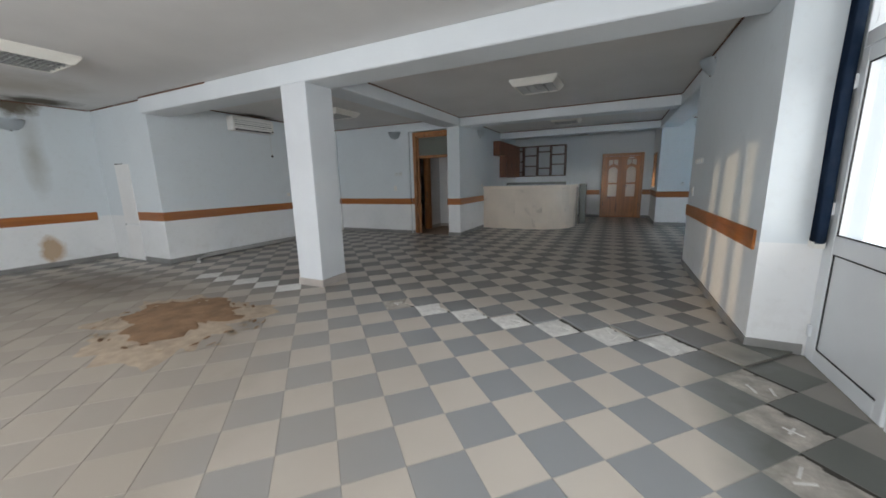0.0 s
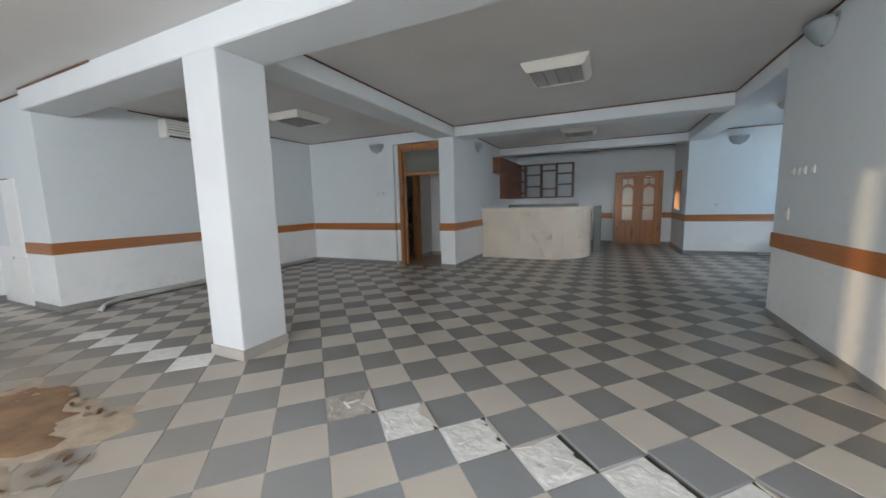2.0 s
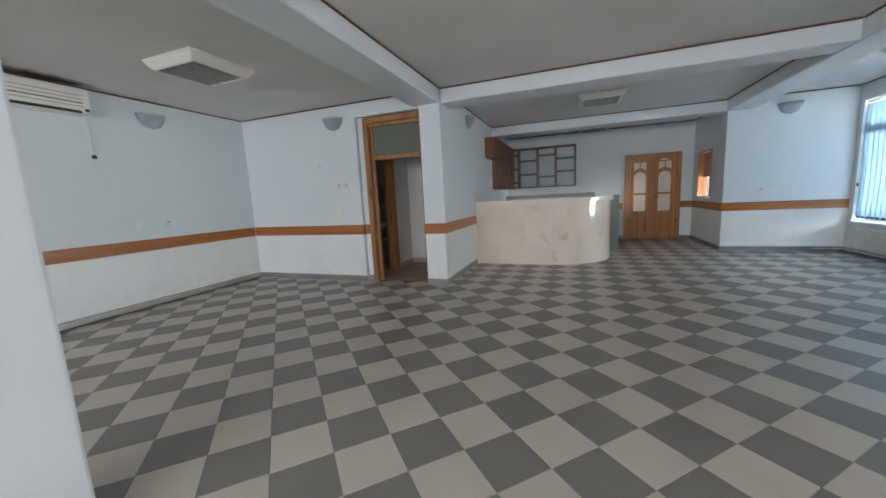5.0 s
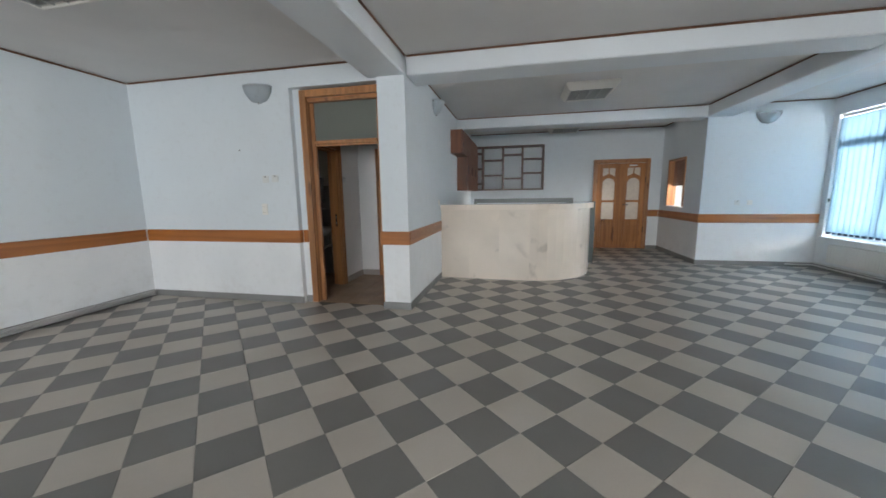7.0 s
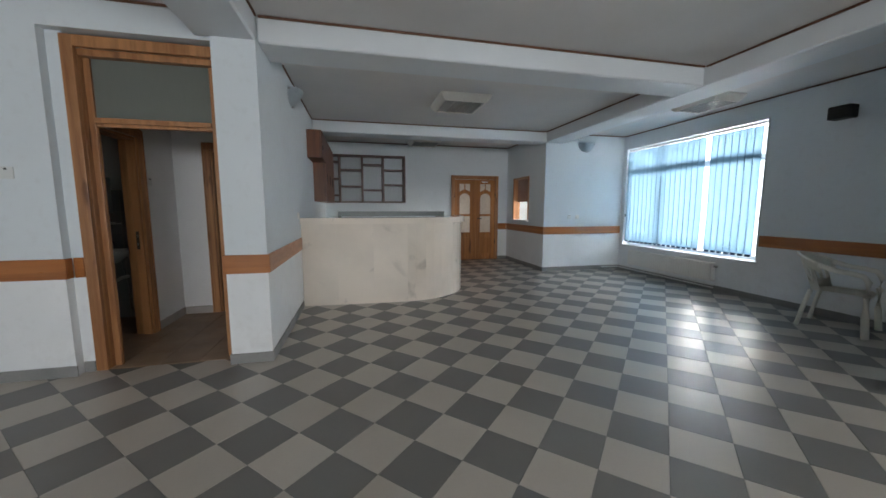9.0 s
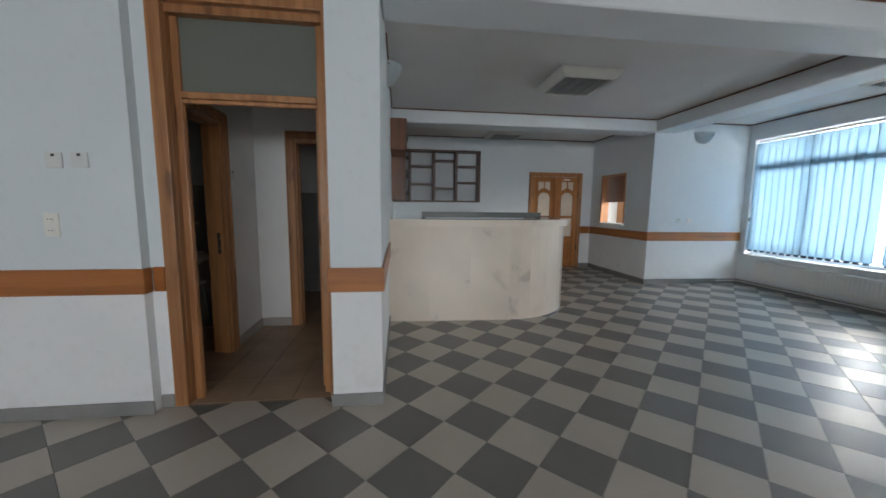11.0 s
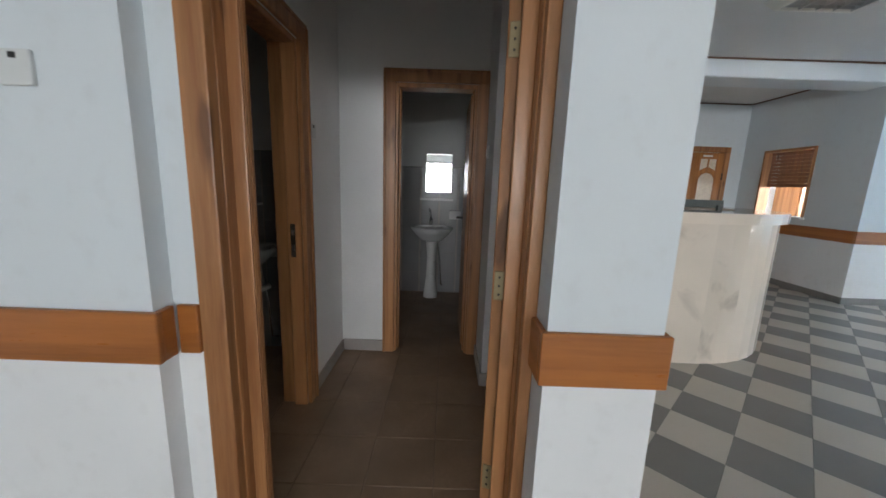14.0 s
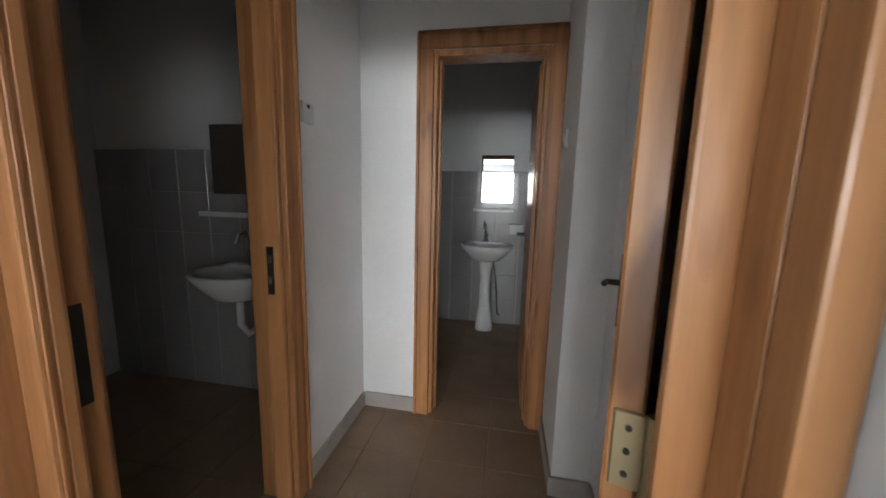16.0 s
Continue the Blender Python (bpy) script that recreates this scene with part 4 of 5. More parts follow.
for s in (-1, 1):
    x0, x1 = (-0.53, -0.003) if s < 0 else (0.003, 0.53)
    leaf = part("door_leaf", box(x0, x1, -0.012, 0.03, 0.01, 1.995, 0.003), LIGHT_PINE, dd)
    a, b = x0 + 0.13, x1 - 0.13
    for outline in ([(a, 0.70), (b, 0.70), (b, 1.10), (a, 1.10)], arch(a, b, 1.15, 1.66)):
        part("pane", prism(outline, -0.017, -0.012), FROSTED, leaf, "frosted glass pane")
        part("moulding", ring(outline, 0.018, -0.026, -0.011), LIGHT_PINE, leaf)
    mid = (a + b) / 2
    for outline in ([(a, 1.70), (mid - 0.012, 1.76), (mid - 0.012, 1.89), (a, 1.89)], [(mid + 0.012, 1.76), (b, 1.70), (b, 1.89), (mid + 0.012, 1.89)]):
        part("pane", prism(outline, -0.017, -0.012), FROSTED, leaf, "frosted glass pane")
        part("moulding", ring(outline, 0.010, -0.024, -0.011), LIGHT_PINE, leaf)
    lower = [(a - 0.03, 0.14), (b + 0.03, 0.14), (b + 0.03, 0.60), (a - 0.03, 0.60)]
    part("raised_panel", prism([(a, 0.17), (b, 0.17), (b, 0.57), (a, 0.57)], -0.022, -0.012), LIGHT_PINE, leaf)
    part("moulding", ring(lower, 0.012, -0.02, -0.011), LIGHT_PINE, leaf)
    for z in (0.4, 1.55):
        part("hinge", box(x0 - 0.012 if s < 0 else x1 - 0.012, x0 + 0.012 if s < 0 else x1 + 0.012, -0.03, -0.012, z, z + 0.12, 0.004), DARK_METAL, leaf)
part("door_plate", box(0.17, 0.33, -0.016, -0.011, 1.925, 1.955, 0.001), PLASTIC, dd, "small white plate")
part("astragal", box(-0.025, 0.025, -0.026, -0.013, 0.01, 1.99, 0.004), LIGHT_PINE, dd)
part("door_handle", box(0.05, 0.17, -0.06, -0.045, 1.03, 1.05, 0.004), DARK_METAL, dd)

# ---------------------------------------------------------------- serving hatch
hatch = thing("serving_hatch", (1.22, 13.16, 1.0), "pine-lined serving hatch with a half-lowered brown shutter", "hatch", "", "structure")
for nm, dims in (("lining", (-0.02, 0.15, -0.40, -0.37, 0.0, 1.0)), ("lining", (-0.02, 0.15, 0.37, 0.40, 0.0, 1.0)), ("lining", (-0.02, 0.15, -0.37, 0.37, 0.97, 1.0)), ("hatch_sill", (-0.07, 0.18, -0.42, 0.42, 0.0, 0.03))):
    part(nm, box(*dims, 0.003), PINE if nm == "lining" else PVC, hatch)
for i in range(10):
    part("shutter_slat", box(0.09, 0.105, -0.37, 0.37, 0.45 + i * 0.052, 0.499 + i * 0.052, 0.003), CABINET, hatch)
kit = thing("kitchen_cupboard", (2.2, 13.74, 0.0), "tall pine cupboard seen through the hatch", "cupboard")
part("carcass", box(-0.35, 0.35, -0.21, 0.22, 0.0, 2.1, 0.004), PINE, kit)
for s in (-1, 1):
    leaf = part("cupboard_door", box(min(0.003 * s, 0.34 * s), max(0.003 * s, 0.34 * s), -0.23, -0.211, 0.08, 2.07, 0.003), PINE, kit)
    part("handle", box(0.03 * s - 0.006, 0.03 * s + 0.006, -0.25, -0.23, 1.0, 1.12, 0.003), DARK_METAL, leaf)


# ---------------------------------------------------------------- plastic chair
def plastic_chair(at, turn):
    """Moulded armchair: dished seat, wrap-round slotted back whose rim runs into the arms and front legs."""
    ch = thing("plastic_chair", at, "cream moulded plastic garden armchair by the window wall", "chair", "", "", turn)
    bm = bmesh.new()
    grid = []
    for i in range(9):
        row = []
        for j in range(9):
            u, v = i / 8 - 0.5, j / 8 - 0.5
            row.append(bm.verts.new((u * (0.46 - 0.06 * v), v * 0.44, 0.42 - 0.02 * (1 - 4 * u * u) + (-0.02 if j == 0 else 0))))
        grid.append(row)
    for i in range(8):
        for j in range(8):
            bm.faces.new((grid[i][j], grid[i + 1][j], grid[i + 1][j + 1], grid[i][j + 1]))
    bmesh.ops.solidify(bm, geom=bm.faces[:], thickness=0.012)
    part("seat", bm, CHAIR, ch, "", True)

    def shell(a, z):
        """Point of the back at angle a from its middle."""
        r = 0.205 + 0.10 * (z - 0.41)
        return Vector((r * 1.12 * math.sin(a), 0.03 + (z - 0.41) * 0.26 + r * 0.95 * math.cos(a), z))

    def strip(a0, a1, lo, hi, steps, rows):
        bm = bmesh.new()
        g = [[bm.verts.new(shell(a0 + (a1 - a0) * i / steps, lo(a0 + (a1 - a0) * i / steps) + (hi(a0 + (a1 - a0) * i / steps) - lo(a0 + (a1 - a0) * i / steps)) * j / rows)) for j in range(rows + 1)] for i in range(steps + 1)]
        for i in range(steps):
            for j in range(rows):
                bm.faces.new((g[i][j], g[i + 1][j], g[i + 1][j + 1], g[i][j + 1]))
        bmesh.ops.solidify(bm, geom=bm.faces[:], thickness=0.01)
        return bm

    crown = lambda a: 0.66 + 0.135 * max(0.0, math.cos(a * 0.92)) ** 0.8
    part("back_top", strip(-1.45, 1.45, lambda a: crown(a) - 0.10, crown, 16, 2), CHAIR, ch, "", True)
    part("back_base", strip(-1.15, 1.15, lambda a: 0.405, lambda a: 0.50, 14, 1), CHAIR, ch, "", True)
    for k in range(9):
        a = (k - 4) * 0.27
        part("back_slat", strip(a - 0.085, a + 0.085, lambda q: 0.495, lambda q: crown(q) - 0.095, 2, 4), CHAIR, ch, "", True)
    rim = [shell(a, crown(a)) for a in [-1.5 + 0.2 * k for k in range(16)]]
    part("back_rim", tube(rim, 0.016, 8), CHAIR, ch, "", True)
    for s in (-1, 1):
        q = shell(s * 1.5, crown(1.5))
        part("armrest", tube([(q.x, q.y + 0.02, q.z), (s * 0.265, q.y - 0.12, 0.655), (s * 0.28, -0.10, 0.645), (s * 0.275, -0.19, 0.625), (s * 0.268, -0.225, 0.57), (s * 0.262, -0.225, 0.42)], 0.026, 10), CHAIR, ch, "", True)
        part("leg", tube([(s * 0.258, -0.222, 0.45), (s * 0.262, -0.23, 0.22), (s * 0.275, -0.25, 0.0)], 0.03, 8), CHAIR, ch, "", True)
        part("leg", tube([(s * 0.19, 0.19, 0.41), (s * 0.205, 0.235, 0.2), (s * 0.21, 0.27, 0.0)], 0.021, 8), CHAIR, ch, "", True)
    return ch


plastic_chair((2.63, 8.2, 0.0), 17)


# ---------------------------------------------------------------- corridor doorway with fanlight
dw = thing("door_4", (-3.97, 8.76, 0.0), "tall varnished pine door frame with a fanlight and an open leaf", "door", "", "structure")
for nm, dims in (("casing", (-0.529, -0.450, 0.033, 0.075, 0.0, 2.55)), ("casing", (0.445, 0.484, 0.035, 0.075, 0.0, 2.55)), ("casing", (-0.450, 0.445, 0.036, 0.075, 2.47, 2.55)),
                 ("jamb", (-0.511, -0.448, 0.075, 0.222, 0.0, 2.47)), ("jamb", (0.443, 0.484, 0.075, 0.222, 0.0, 2.47)), ("jamb", (-0.448, 0.443, 0.075, 0.20, 2.42, 2.47)),
                 ("stop", (-0.448, -0.404, 0.118, 0.160, 0.0, 2.42)), ("stop", (0.394, 0.443, 0.118, 0.133, 0.0, 2.42)),
                 ("transom", (-0.404, 0.394, 0.10, 0.17, 1.945, 1.985)), ("stop", (-0.404, 0.394, 0.120, 0.158, 1.920, 1.945))):
    part(nm, box(*dims, 0.005, 2), PINE, dw)
for y0, y1 in ((0.124, 0.131), (0.136, 0.152)):
    part("bead", box(-0.404, -0.400, y0, y1, 0.0, 1.92, 0.001), PINE, dw)
part("fanlight", box(-0.403, 0.393, 0.136, 0.142, 1.985, 2.42), FANLIGHT, dw, "dim frosted fanlight pane")
leaf = part("door_leaf", box(-0.04, 0.0, 0.0, 0.72, 0.012, 1.94, 0.004), PINE, dw, "pine door leaf folded back into the corridor")
for z in (0.18, 0.918, 1.68):
    part("hinge", box(-0.033, 0.004, -0.004, 0.002, z, z + 0.10, 0.002), BRASS, leaf, "worn brass hinge")
    part("hinge_pin", tube([(0.008, -0.008, z - 0.004), (0.008, -0.008, z + 0.104)], 0.007, 8), BRASS, leaf)
    for dz in (0.02, 0.05, 0.08):
        part("screw", lathe([(0.004, 0.0), (0.004, 0.002), (0.002, 0.0025)], 8), DARK_METAL, leaf).matrix_local = pose(-0.016, -0.004, z + dz, 90)
part("door_handle", tube([(-0.038, 0.585, 1.045), (-0.075, 0.585, 1.045), (-0.078, 0.555, 1.045)], 0.008, 8), DARK_METAL, leaf)
part("lock_plate", box(-0.043, -0.0395, 0.565, 0.605, 0.93, 1.12), DARK_METAL, leaf)
leaf.matrix_local = pose(0.404, 0.176, 0, 0, 0, -17)
part("keeper", box(-0.4482, -0.4455, 0.168, 0.204, 0.90, 1.075, 0.001), DARK_METAL, dw, "dark metal strike plate")


def doorway(name, at, turn, w, h, label, rabbet=False):
    """Cased opening; local x along the wall, -y towards the corridor."""
    d = thing(name, at, label, "door", "", "structure", turn)
    hw = w / 2
    for nm, dims in (("casing", (-hw - 0.075, -hw + 0.01, -0.022, 0.0, 0.0, h + 0.0)), ("casing", (hw - 0.01, hw + 0.075, -0.022, 0.0, 0.0, h + 0.0)), ("casing", (-hw - 0.075, hw + 0.075, -0.024, 0.0, h, h + 0.085)),
                     ("moulding", (-hw - 0.075, -hw - 0.058, -0.034, -0.022, 0.0, h + 0.07)), ("moulding", (hw + 0.058, hw + 0.075, -0.034, -0.022, 0.0, h + 0.07)), ("moulding", (-hw - 0.058, hw + 0.058, -0.034, -0.022, h + 0.062, h + 0.08)),
                     ("jamb", (-hw - 0.002, -hw + 0.028, 0.0, 0.13, 0.0, h)), ("jamb", (-hw + 0.028, hw - 0.028, 0.0, 0.13, h - 0.03, h)),
                     *((("jamb", (hw - 0.028, hw + 0.016, 0.0, 0.072, 0.0, h)), ("jamb", (hw - 0.004, hw + 0.016, 0.072, 0.148, 0.0, h))) if rabbet else
                       (("jamb", (hw - 0.028, hw + 0.002, 0.0, 0.13, 0.0, h)), ("stop", (hw - 0.04, hw - 0.028, 0.05, 0.09, 0.0, h - 0.03)), ("stop", (-hw + 0.028, -hw + 0.04, 0.05, 0.09, 0.0, h - 0.03))))):
        part(nm, box(*dims, 0.004), PINE, d)
    return d


d5 = doorway("door_5", (-3.8575, 10.38, 0.0), 0, 0.585, 1.985, "varnished pine door frame with the leaf opened inwards")
leaf = part("door_leaf", box(0.245, 0.283, 0.135, 0.72, 0.012, 1.95, 0.004), PINE, d5, "pine door leaf opened into the washroom")
part("door_handle", box(0.185, 0.245, 0.63, 0.66, 1.0, 1.02, 0.004), DARK_METAL, leaf)
part("lock_plate", box(0.242, 0.246, 0.60, 0.64, 0.9, 1.1), DARK_METAL, leaf)
for z in (0.25, 1.65):
    part("hinge", box(0.262, 0.285, 0.118, 0.136, z, z + 0.1, 0.003), BRASS, leaf, "worn brass hinge")
d6 = doorway("door_6", (-4.54, 9.363, 0.0), 90, 0.64, 1.985, "varnished pine door frame of a dark washroom", True)
part("keeper", box(0.2895, 0.2935, 0.030, 0.056, 0.885, 1.065), DARK_METAL, d6, "dark metal strike plate")
for z in (0.925, 1.005):
    part("bolt_hole", box(0.2885, 0.2896, 0.037, 0.049, z, z + 0.028), METAL, d6)


# ---------------------------------------------------------------- washrooms
def tiled(name, x0, x1, y0, y1, face, z1, label):
    """A glazed tile dado: each tile proud of its bed."""
    bed = structure(name, boxes((x0, x1, y0, y1, 0.0, z1)), SKIRT_BEIGE, label, "wall tiles")
    along_x = (x1 - x0) > (y1 - y0)
    a, b = (x0, x1) if along_x else (y0, y1)
    nx, nz = int((b - a) / 0.2), int(z1 / 0.25)
    me = None
    for i in range(nx):
        for j in range(nz):
            if me is None:
                o = part("wall_tile", box(-0.0985, 0.0985, -0.004, 0.0, -0.1235, 0.1235, 0.002), WC_TILE)
                me = o.data
            else:
                o = new("wall_tile", me)
            c = a + (i + 0.5) * (b - a) / nx
            o.matrix_world = pose(c, face, (j + 0.5) * z1 / nz, 0, 0, 0) if along_x else pose(face, c, (j + 0.5) * z1 / nz, 0, 0, 90)
            o.parent = bed
    return bed


tiled("washroom_tiles_back", -4.95, -3.41, 11.985, 12.0, 11.985, 1.5, "glazed pale wall tiles in the washroom")
tiled("washroom_tiles_side", -6.35, -4.70, 10.385, 10.40, 10.385, 1.5, "glazed pale wall tiles in the dark washroom")


def basin(at, turn, pedestal):
    s = thing("wash_basin", at, "white ceramic pedestal wash basin with a tall chrome tap" if pedestal else "white ceramic wall-hung wash basin with bare waste pipes", "wash basin", "", "", turn)
    bowl = lathe([(0.07, -0.15), (0.13, -0.13), (0.20, -0.06), (0.245, 0.0), (0.235, 0.012), (0.20, 0.005), (0.12, -0.07), (0.03, -0.09)], 28, (1.0, 0.82))
    part("bowl", bowl, CERAMIC, s, "", True).location = (0, -0.22, 0.82)
    part("back_ledge", box(-0.20, 0.20, -0.10, 0.0, 0.74, 0.835, 0.02, 3), CERAMIC, s)
    if pedestal:
        part("pedestal", lathe([(0.10, 0.0), (0.095, 0.05), (0.065, 0.25), (0.06, 0.5), (0.085, 0.69)], 20, (0.85, 0.8)), CERAMIC, s, "", True).location = (0, -0.18, 0)
    else:
        part("waste_pipe", tube([(0, -0.2, 0.70), (0, -0.2, 0.52), (0.03, -0.18, 0.46), (0.08, -0.12, 0.5), (0.09, -0.02, 0.5)], 0.02, 8), PLASTIC, s, "", True)
    part("hose", tube([(0.05, -0.06, 0.72), (0.10, -0.05, 0.4), (0.12, -0.06, 0.12), (0.14, -0.02, 0.1)], 0.008, 6), METAL, s, "", True)
    part("tap_body", lathe([(0.024, 0.0), (0.022, 0.05), (0.03, 0.06), (0.02, 0.08)], 14), METAL, s, "", True).location = (-0.02, -0.06, 0.835)
    part("tap_spout", tube([(-0.02, -0.06, 0.89), (-0.03, -0.065, 0.99), (-0.035, -0.09, 1.03), (-0.035, -0.14, 1.02), (-0.035, -0.165, 0.97)], 0.011, 8), METAL, s, "", True)
    return s


basin((-3.92, 11.98, 0.0), 0, True)
basin((-5.18, 10.38, 0.0), 0, False)
mir = thing("wall_mirror", (-3.86, 11.978, 1.43), "small frameless mirror reflecting bright daylight", "mirror")
part("mirror_glass", box(-0.15, 0.15, -0.006, 0.0, -0.22, 0.22, 0.001), MIRROR, mir)
mir2 = thing("wall_mirror", (-5.33, 10.378, 1.44), "small frameless mirror in the dark washroom", "mirror")
part("mirror_glass", box(-0.15, 0.15, -0.006, 0.0, -0.2, 0.2, 0.001), MIRROR, mir2)
for at, in (((-3.88, 11.98, 1.13),), ((-5.3, 10.38, 1.12),)):
    sh = thing("mirror_shelf", at, "narrow white shelf under the mirror", "shelf", "washroom shelves")
    part("board", box(-0.19, 0.19, -0.11, 0.0, -0.008, 0.008, 0.006, 2), CERAMIC, sh)
    part("lip", box(-0.19, 0.19, -0.115, -0.108, -0.008, 0.02, 0.002), CERAMIC, sh)
roll = thing("paper_holder", (-3.66, 11.98, 0.96), "white ceramic paper holder on the washroom wall", "paper holder")
part("holder", box(-0.07, 0.07, -0.09, 0.0, -0.05, 0.05, 0.012, 2), CERAMIC, roll)


# ---------------------------------------------------------------- floors (last: many small pieces)
floor = structure("floor", boxes((-8.95, 1.72, -2.4, 14.17, -0.12, -0.0035), (1.72, 3.28, 6.9, 14.17, -0.12, -0.0035)), GROUT, "worn checkerboard tile floor laid diagonally, cracked along one line", "floor")
structure("ground", boxes((-900, 900, -900, 900, -0.5, -0.3)), OUTSIDE, "pale paved ground outside the building", "ground")
corridor_floor = structure("corridor_floor", boxes((-6.5, -3.2, 8.80, 12.1, -0.0034, -0.001)), BROWN_GROUT, "dark brown tiled corridor and washroom floor", "floor")

STEP = 0.43
HALF = STEP / 2
BROKEN = {(m, 0) for m in (-3, -2, -1, 0, 1, 2, 3)} | {(4, -1), (4, -2), (4, -3)}
SHARDS = {-3: (1, 0.75), -2: (1, 0.6), -1: (1, 0.3), 0: (-1, 0.25), 2: (1, 0.25)}
# Whitish tiles further along the broken row, left of the column.
PALE_ROW = {(m, 0) for m in (-7, -8, -9, -10, -11)}
ROOMS = ((-8.75, 1.30, -2.2, 4.2), (-6.89, 1.18, 4.0, 8.78), (1.0, 3.03, 7.1, 12.08), (-3.17, 1.22, 8.6, 13.97))


def tile_rings(h):
    """Corner rings of one diamond-laid tile: top face, rounded arris, foot."""
    out = []
    for r, z in ((h - 0.0027, 0.0), (h - 0.0014, -0.0016), (h - 0.0014, -0.014)):
        out += [(-r, 0, z), (0, -r, z), (r, 0, z), (0, r, z)]
    faces = [(0, 1, 2, 3)]
    for k in range(4):
        faces += [(k, k + 4, (k + 1) % 4 + 4, (k + 1) % 4), (k + 4, k + 8, (k + 1) % 4 + 8, (k + 1) % 4 + 4)]
    return out, faces


RING, FACES = tile_rings(HALF)


def tile_mesh(name, material):
    me = bpy.data.meshes.new(name)
    me.from_pydata(RING, [], FACES)
    me.materials.append(material)
    return me


plates = {0: tile_mesh("beige_tile", BEIGE_TILE), 1: tile_mesh("grey_tile", GREY_TILE)}
pale_plate = tile_mesh("limed_tile", MORTAR)
rest = {0: ([], []), 1: ([], [])}
rng = random.Random(5)
for k in range(-16, 26):
    for m in range(-21, 11):
        for shade in (0, 1):
            x, y = -0.64 + STEP * (m + shade / 2), 3.94 + STEP * (k + shade / 2)
            if not any(a - 0.2 < x < b + 0.2 and c - 0.2 < y < d + 0.2 for a, b, c, d in ROOMS):
                continue
            if -4.6 < x < -3.3 and y > 8.80:
                continue
            if shade == 0 and (m, k) in BROKEN:
                continue
            lift = rng.uniform(-0.0012, 0.0008)
            tilt = 0.0
            if -1.0 < x < 1.4 and 3.9 < y < 4.5:
                lift += 0.020 * min(1.0, (x + 1.0) / 0.8)
                tilt = 2.2 if y < 4.3 else 0.6
            if -1.2 < x < 1.3 and 3.2 < y < 3.85:
                lift -= 0.002
            z = lift
            whitish = shade == 0 and (m, k) in PALE_ROW
            if whitish or (1.6 < y < 8.75 and abs(x - (0.35 - 0.44 * (y - 1.5))) < 1.75):
                ob = new("limed_tile" if whitish else "grey_tile" if shade else "beige_tile", pale_plate if whitish else plates[shade])
                ob.matrix_world = pose(x, y, z, -tilt, 0, rng.choice((0, 90, 180, 270)))
                ob.parent = floor
            else:
                verts, faces = rest[shade]
                n = len(verts)
                verts += [(x + a, y + b, z + c) for a, b, c in RING]
                faces += [tuple(n + i for i in f) for f in FACES]
for shade, name in ((0, "beige_tiles"), (1, "grey_tiles")):
    me = bpy.data.meshes.new(name)
    me.from_pydata(rest[shade][0], [], rest[shade][1])
    me.materials.append(GREY_TILE if shade else BEIGE_TILE)
    ob = new(name, me)
    ob.parent = floor
    tagged(ob, "worn grey floor tiles" if shade else "worn beige floor tiles", "", "", "stuff")


def rubble(name, cx, cy, seed, material, parent, half=HALF - 0.012, lump=0.009, base=-0.007):
    """Crumbled bed of a lost tile."""
    n = 20
    bm = bmesh.new()
    grid = {}
    for i in range(n + 1):
        for j in range(n + 1):
            u, v = 2 * i / n - 1, 2 * j / n - 1
            x, y = (u + v) / 2 * half, (v - u) / 2 * half
            edge = max(abs(u), abs(v))
            h = noise.fractal(Vector((x * 9 + seed * 3.1, y * 9, seed)), 0.8, 2.1, 6) * 0.9
            ragged = 0.80 + 0.22 * noise.noise(Vector((u * 2.2 + seed, v * 2.2, seed * 1.7)))
            z = base + 0.0075 + lump * h if edge < ragged else -0.0024 + 0.0015 * h
            z = max(z, -0.0026)
            if v > 0.93 + 0.09 * noise.noise(Vector((u * 3.0, seed * 2.3, 0.5))):
                z = -0.006  # open crack beside the lifted row
            grid[i, j] = bm.verts.new((cx + x + 0.004 * h, cy + y, z))
    for i in range(n):
        for j in range(n):
            bm.faces.new((grid[i, j], grid[i + 1, j], grid[i + 1, j + 1], grid[i, j + 1]))
    bmesh.ops.recalc_face_normals(bm, faces=bm.faces)
    return part(name, bm, material, parent, "", False)


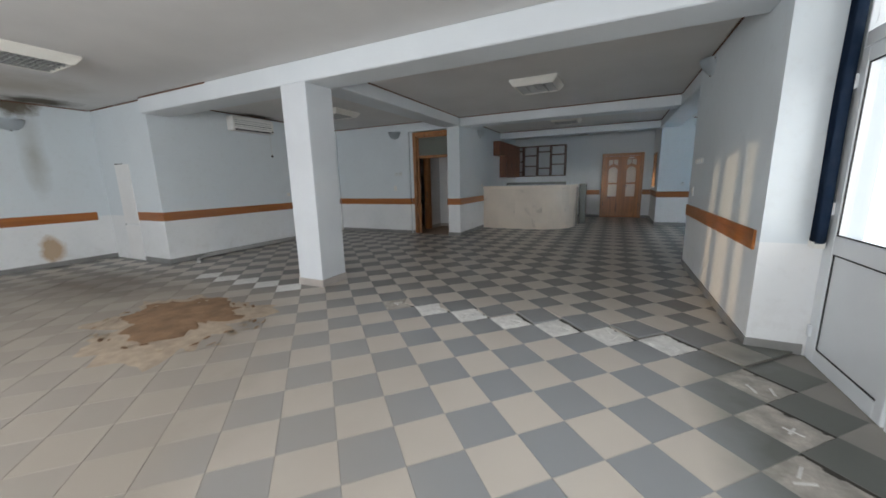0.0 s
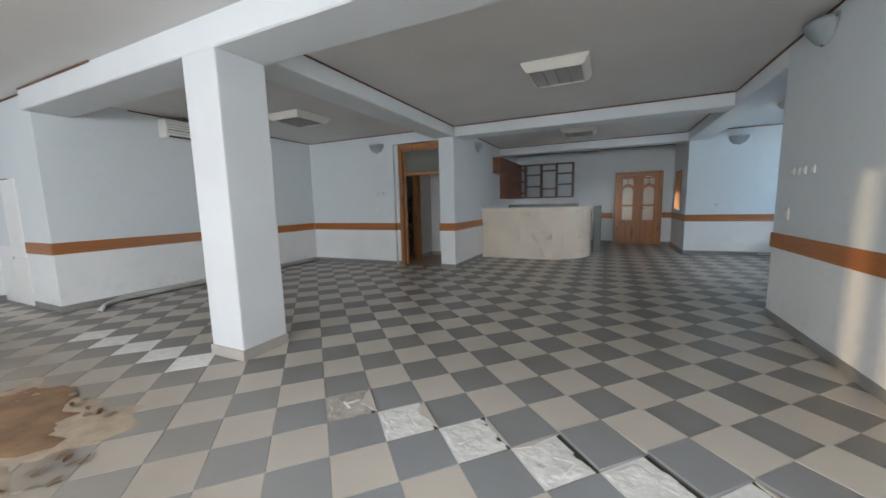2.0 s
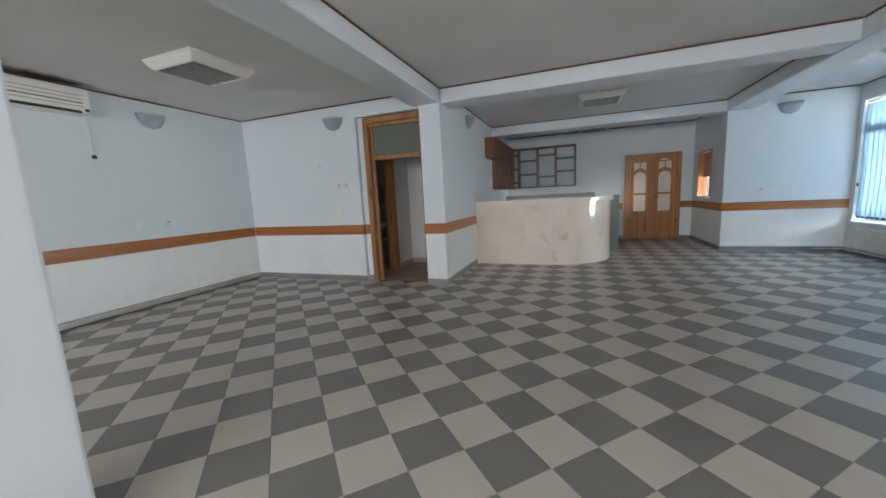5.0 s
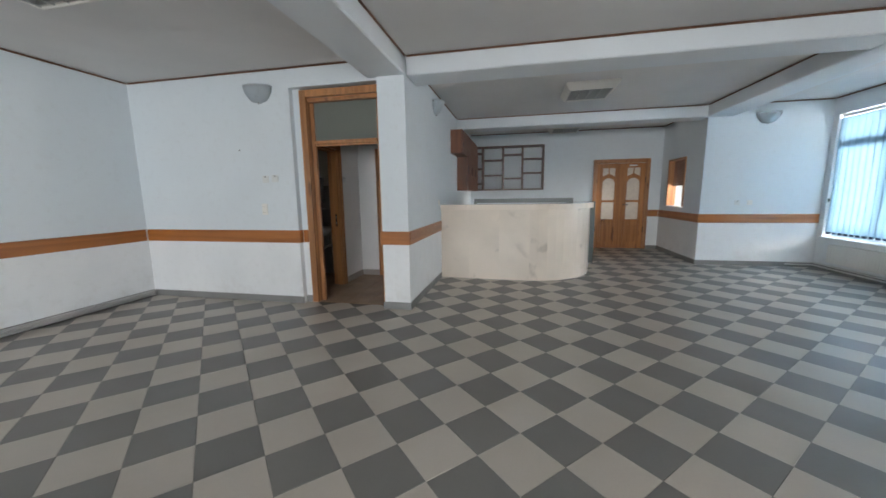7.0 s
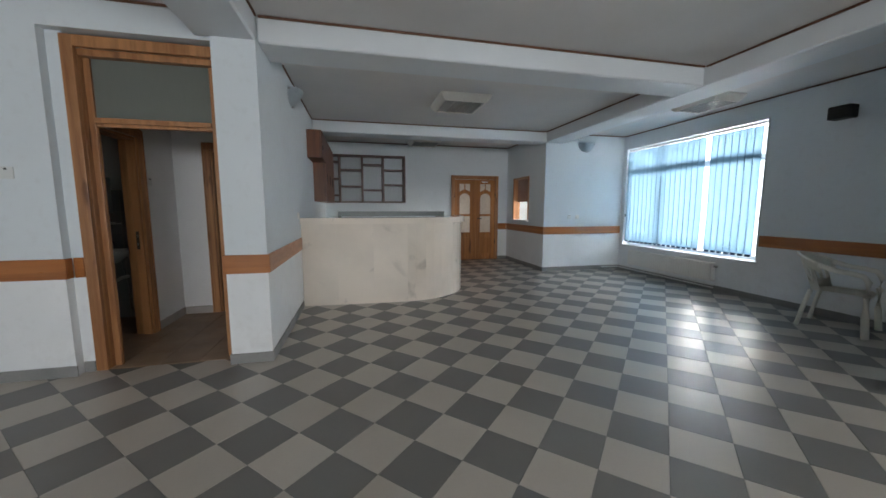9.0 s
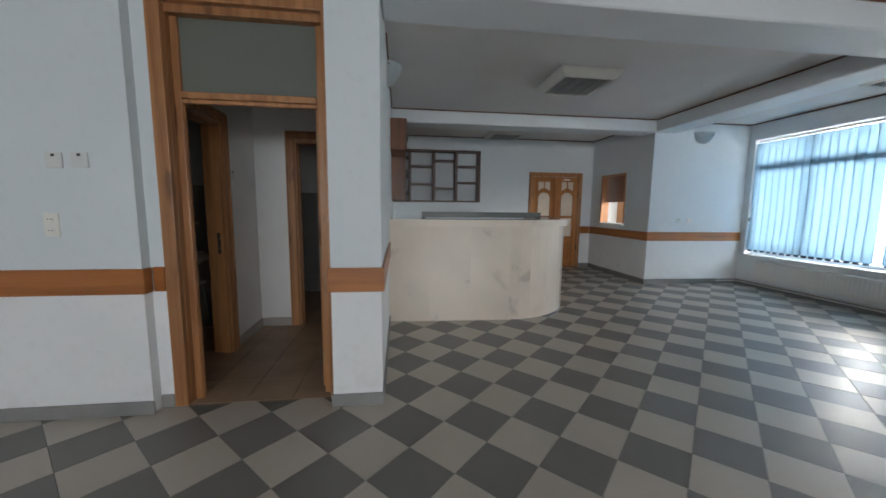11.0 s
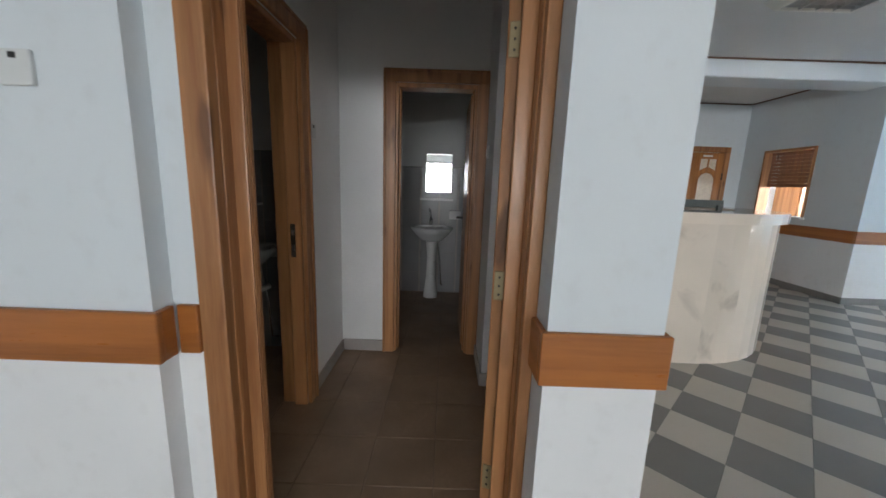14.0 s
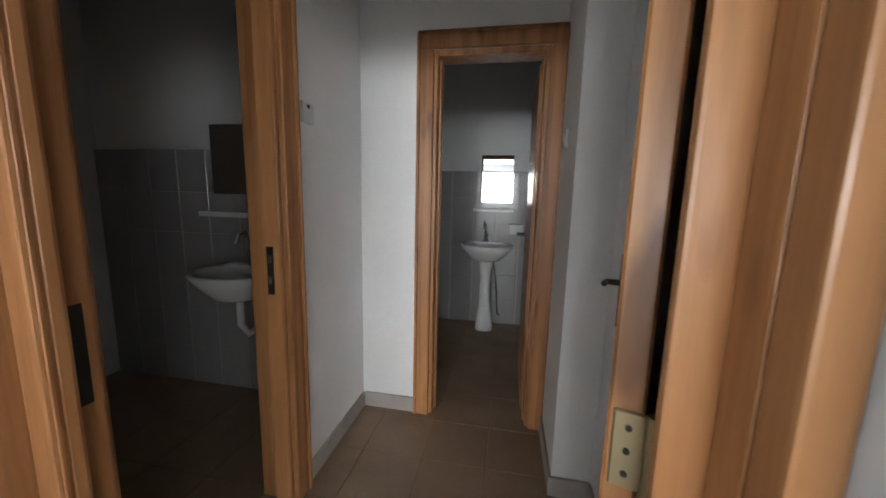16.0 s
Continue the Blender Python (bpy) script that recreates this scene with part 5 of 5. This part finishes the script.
for i, (m, k) in enumerate(sorted(BROKEN)):
    cx, cy = -0.64 + STEP * m, 3.94 + STEP * k
    # Dark sheet under the rubble stands in for the crack's shade.
    bed = bmesh.new()
    bed.faces.new([bed.verts.new((cx + a * HALF, cy + b * HALF, -0.0028)) for a, b in ((1, 0), (0, 1), (-1, 0), (0, -1))])
    part("tile_bed", bed, BED_SHADE, floor)
    rubble("mortar_patch", cx - 0.006, cy - 0.004, i + 1, MORTAR if k == 0 and m > -3 else OLD_MORTAR, floor, HALF - 0.002)
    # corner of the old tile that has stayed on its bed
    if k == 0 and m in SHARDS:
        side, reach = SHARDS[m]
        edge_line = [(HALF - 0.004, 0.0), (0.0, HALF - 0.004)] if side > 0 else [(0.0, HALF - 0.004), (-HALF + 0.004, 0.0)]
        a, b = (Vector((*p, 0.0)) for p in edge_line)
        inner = [b.lerp(Vector((0, 0, 0)), reach * (0.9 + 0.25 * rng.random()) * w).lerp(a, f) for f, w in ((0.02, 0.25), (0.3, 1.0), (0.55, 0.8), (0.8, 1.05), (0.97, 0.2))]
        shard = bmesh.new()
        shard.faces.new([shard.verts.new((p.x, p.y, 0.0)) for p in (a, b, *inner)])
        bmesh.ops.recalc_face_normals(shard, faces=shard.faces)
        made = bmesh.ops.extrude_face_region(shard, geom=shard.faces[:])["geom"]
        bmesh.ops.translate(shard, verts=[v for v in made if isinstance(v, bmesh.types.BMVert)], vec=(0, 0, 0.009))
        bmesh.ops.recalc_face_normals(shard, faces=shard.faces)
        ob = part("tile_shard", shard, BEIGE_TILE, floor)
        ob.matrix_world = pose(cx, cy, -0.004, rng.uniform(-1.5, 1.5), rng.uniform(-1.5, 1.5), 0)
    # thin splinters of tile left in the bed
    for s in range(2):
        a = rng.uniform(0, math.pi)
        bm = box(-0.05, 0.04, -0.007, 0.006, 0, 0.005)
        ob = part("tile_splinter", bm, MORTAR, floor)
        ob.matrix_world = pose(-0.64 + STEP * m + rng.uniform(-0.08, 0.08), 3.94 + STEP * k + rng.uniform(-0.08, 0.08), 0.001, rng.uniform(-8, 8), rng.uniform(-6, 6), math.degrees(a))


def blotch(name, cx, cy, rx, ry, seed, z, material, label, rough=0.35):
    """A ragged patch lying on the floor."""
    bm = bmesh.new()
    n = 90
    rings = []
    for f in (0.0001, 0.35, 0.65, 0.88, 1.0):
        row = []
        for k in range(n):
            a = 2 * math.pi * k / n
            r = 1 + rough * noise.fractal(Vector((math.cos(a) * 1.6 + seed, math.sin(a) * 1.6, seed)), 0.7, 2.2, 6)
            x, y = cx + rx * f * r * math.cos(a), cy + ry * f * r * math.sin(a)
            h = 0.004 * noise.noise(Vector((x * 6, y * 6, seed)))
            row.append(bm.verts.new((x, y, z + (h if f < 1 else -0.006))))
        rings.append(row)
    for a, b in zip(rings, rings[1:]):
        for k in range(n):
            bm.faces.new((a[k], a[(k + 1) % n], b[(k + 1) % n], b[k]))
    bmesh.ops.recalc_face_normals(bm, faces=bm.faces)
    return part(name, bm, material, floor, label, True)


blotch("torn_patch", -3.70, 2.68, 0.88, 0.62, 4.2, 0.006, TORN, "torn curled edge of a lost floor covering", 0.55)
blotch("bare_screed", -3.86, 2.74, 0.66, 0.46, 2.6, 0.014, DIRT, "bare brown screed where the floor is torn", 0.45)
for i in range(60):
    a = rng.uniform(0, 2 * math.pi)
    r = rng.uniform(0.72, 1.0)
    x, y = -3.70 + 0.95 * r * math.cos(a), 2.66 + 0.68 * r * math.sin(a)
    flake = bmesh.new()
    pts = [flake.verts.new((rng.uniform(0.4, 1) * 0.05 * math.cos(t), rng.uniform(0.4, 1) * 0.025 * math.sin(t), 0.004 + 0.006 * rng.random())) for t in (0.2, 1.2, 2.2, 3.3, 4.4, 5.4)]
    flake.faces.new(pts)
    bmesh.ops.solidify(flake, geom=flake.faces[:], thickness=0.003)
    ob = part("floor_flake", flake, TORN if i % 3 else DIRT, floor)
    ob.matrix_world = pose(x, y, 0.008, rng.uniform(-12, 12), rng.uniform(-12, 12), math.degrees(a) + 90)

# brown corridor tiles
slab = bpy.data.meshes.new("brown_tile")
s = 0.148
ring_b = [(-s, -s, 0), (s, -s, 0), (s, s, 0), (-s, s, 0), (-s - .002, -s - .002, -.003), (s + .002, -s - .002, -.003), (s + .002, s + .002, -.003), (-s - .002, s + .002, -.003)]
slab.from_pydata(ring_b, [], [(0, 1, 2, 3), (0, 4, 5, 1), (1, 5, 6, 2), (2, 6, 7, 3), (3, 7, 4, 0)])
slab.materials.append(BROWN_TILE)
for i in range(11):
    for j in range(11):
        x, y = -6.35 + 0.302 * i, 8.96 + 0.302 * j
        if x < -4.9 and y > 10.5:
            continue
        ob = new("brown_tile", slab)
        ob.matrix_world = pose(x, y, 0.002 + rng.uniform(-0.0004, 0.0004), 0, 0, 90 * (i % 4))
        ob.parent = corridor_floor
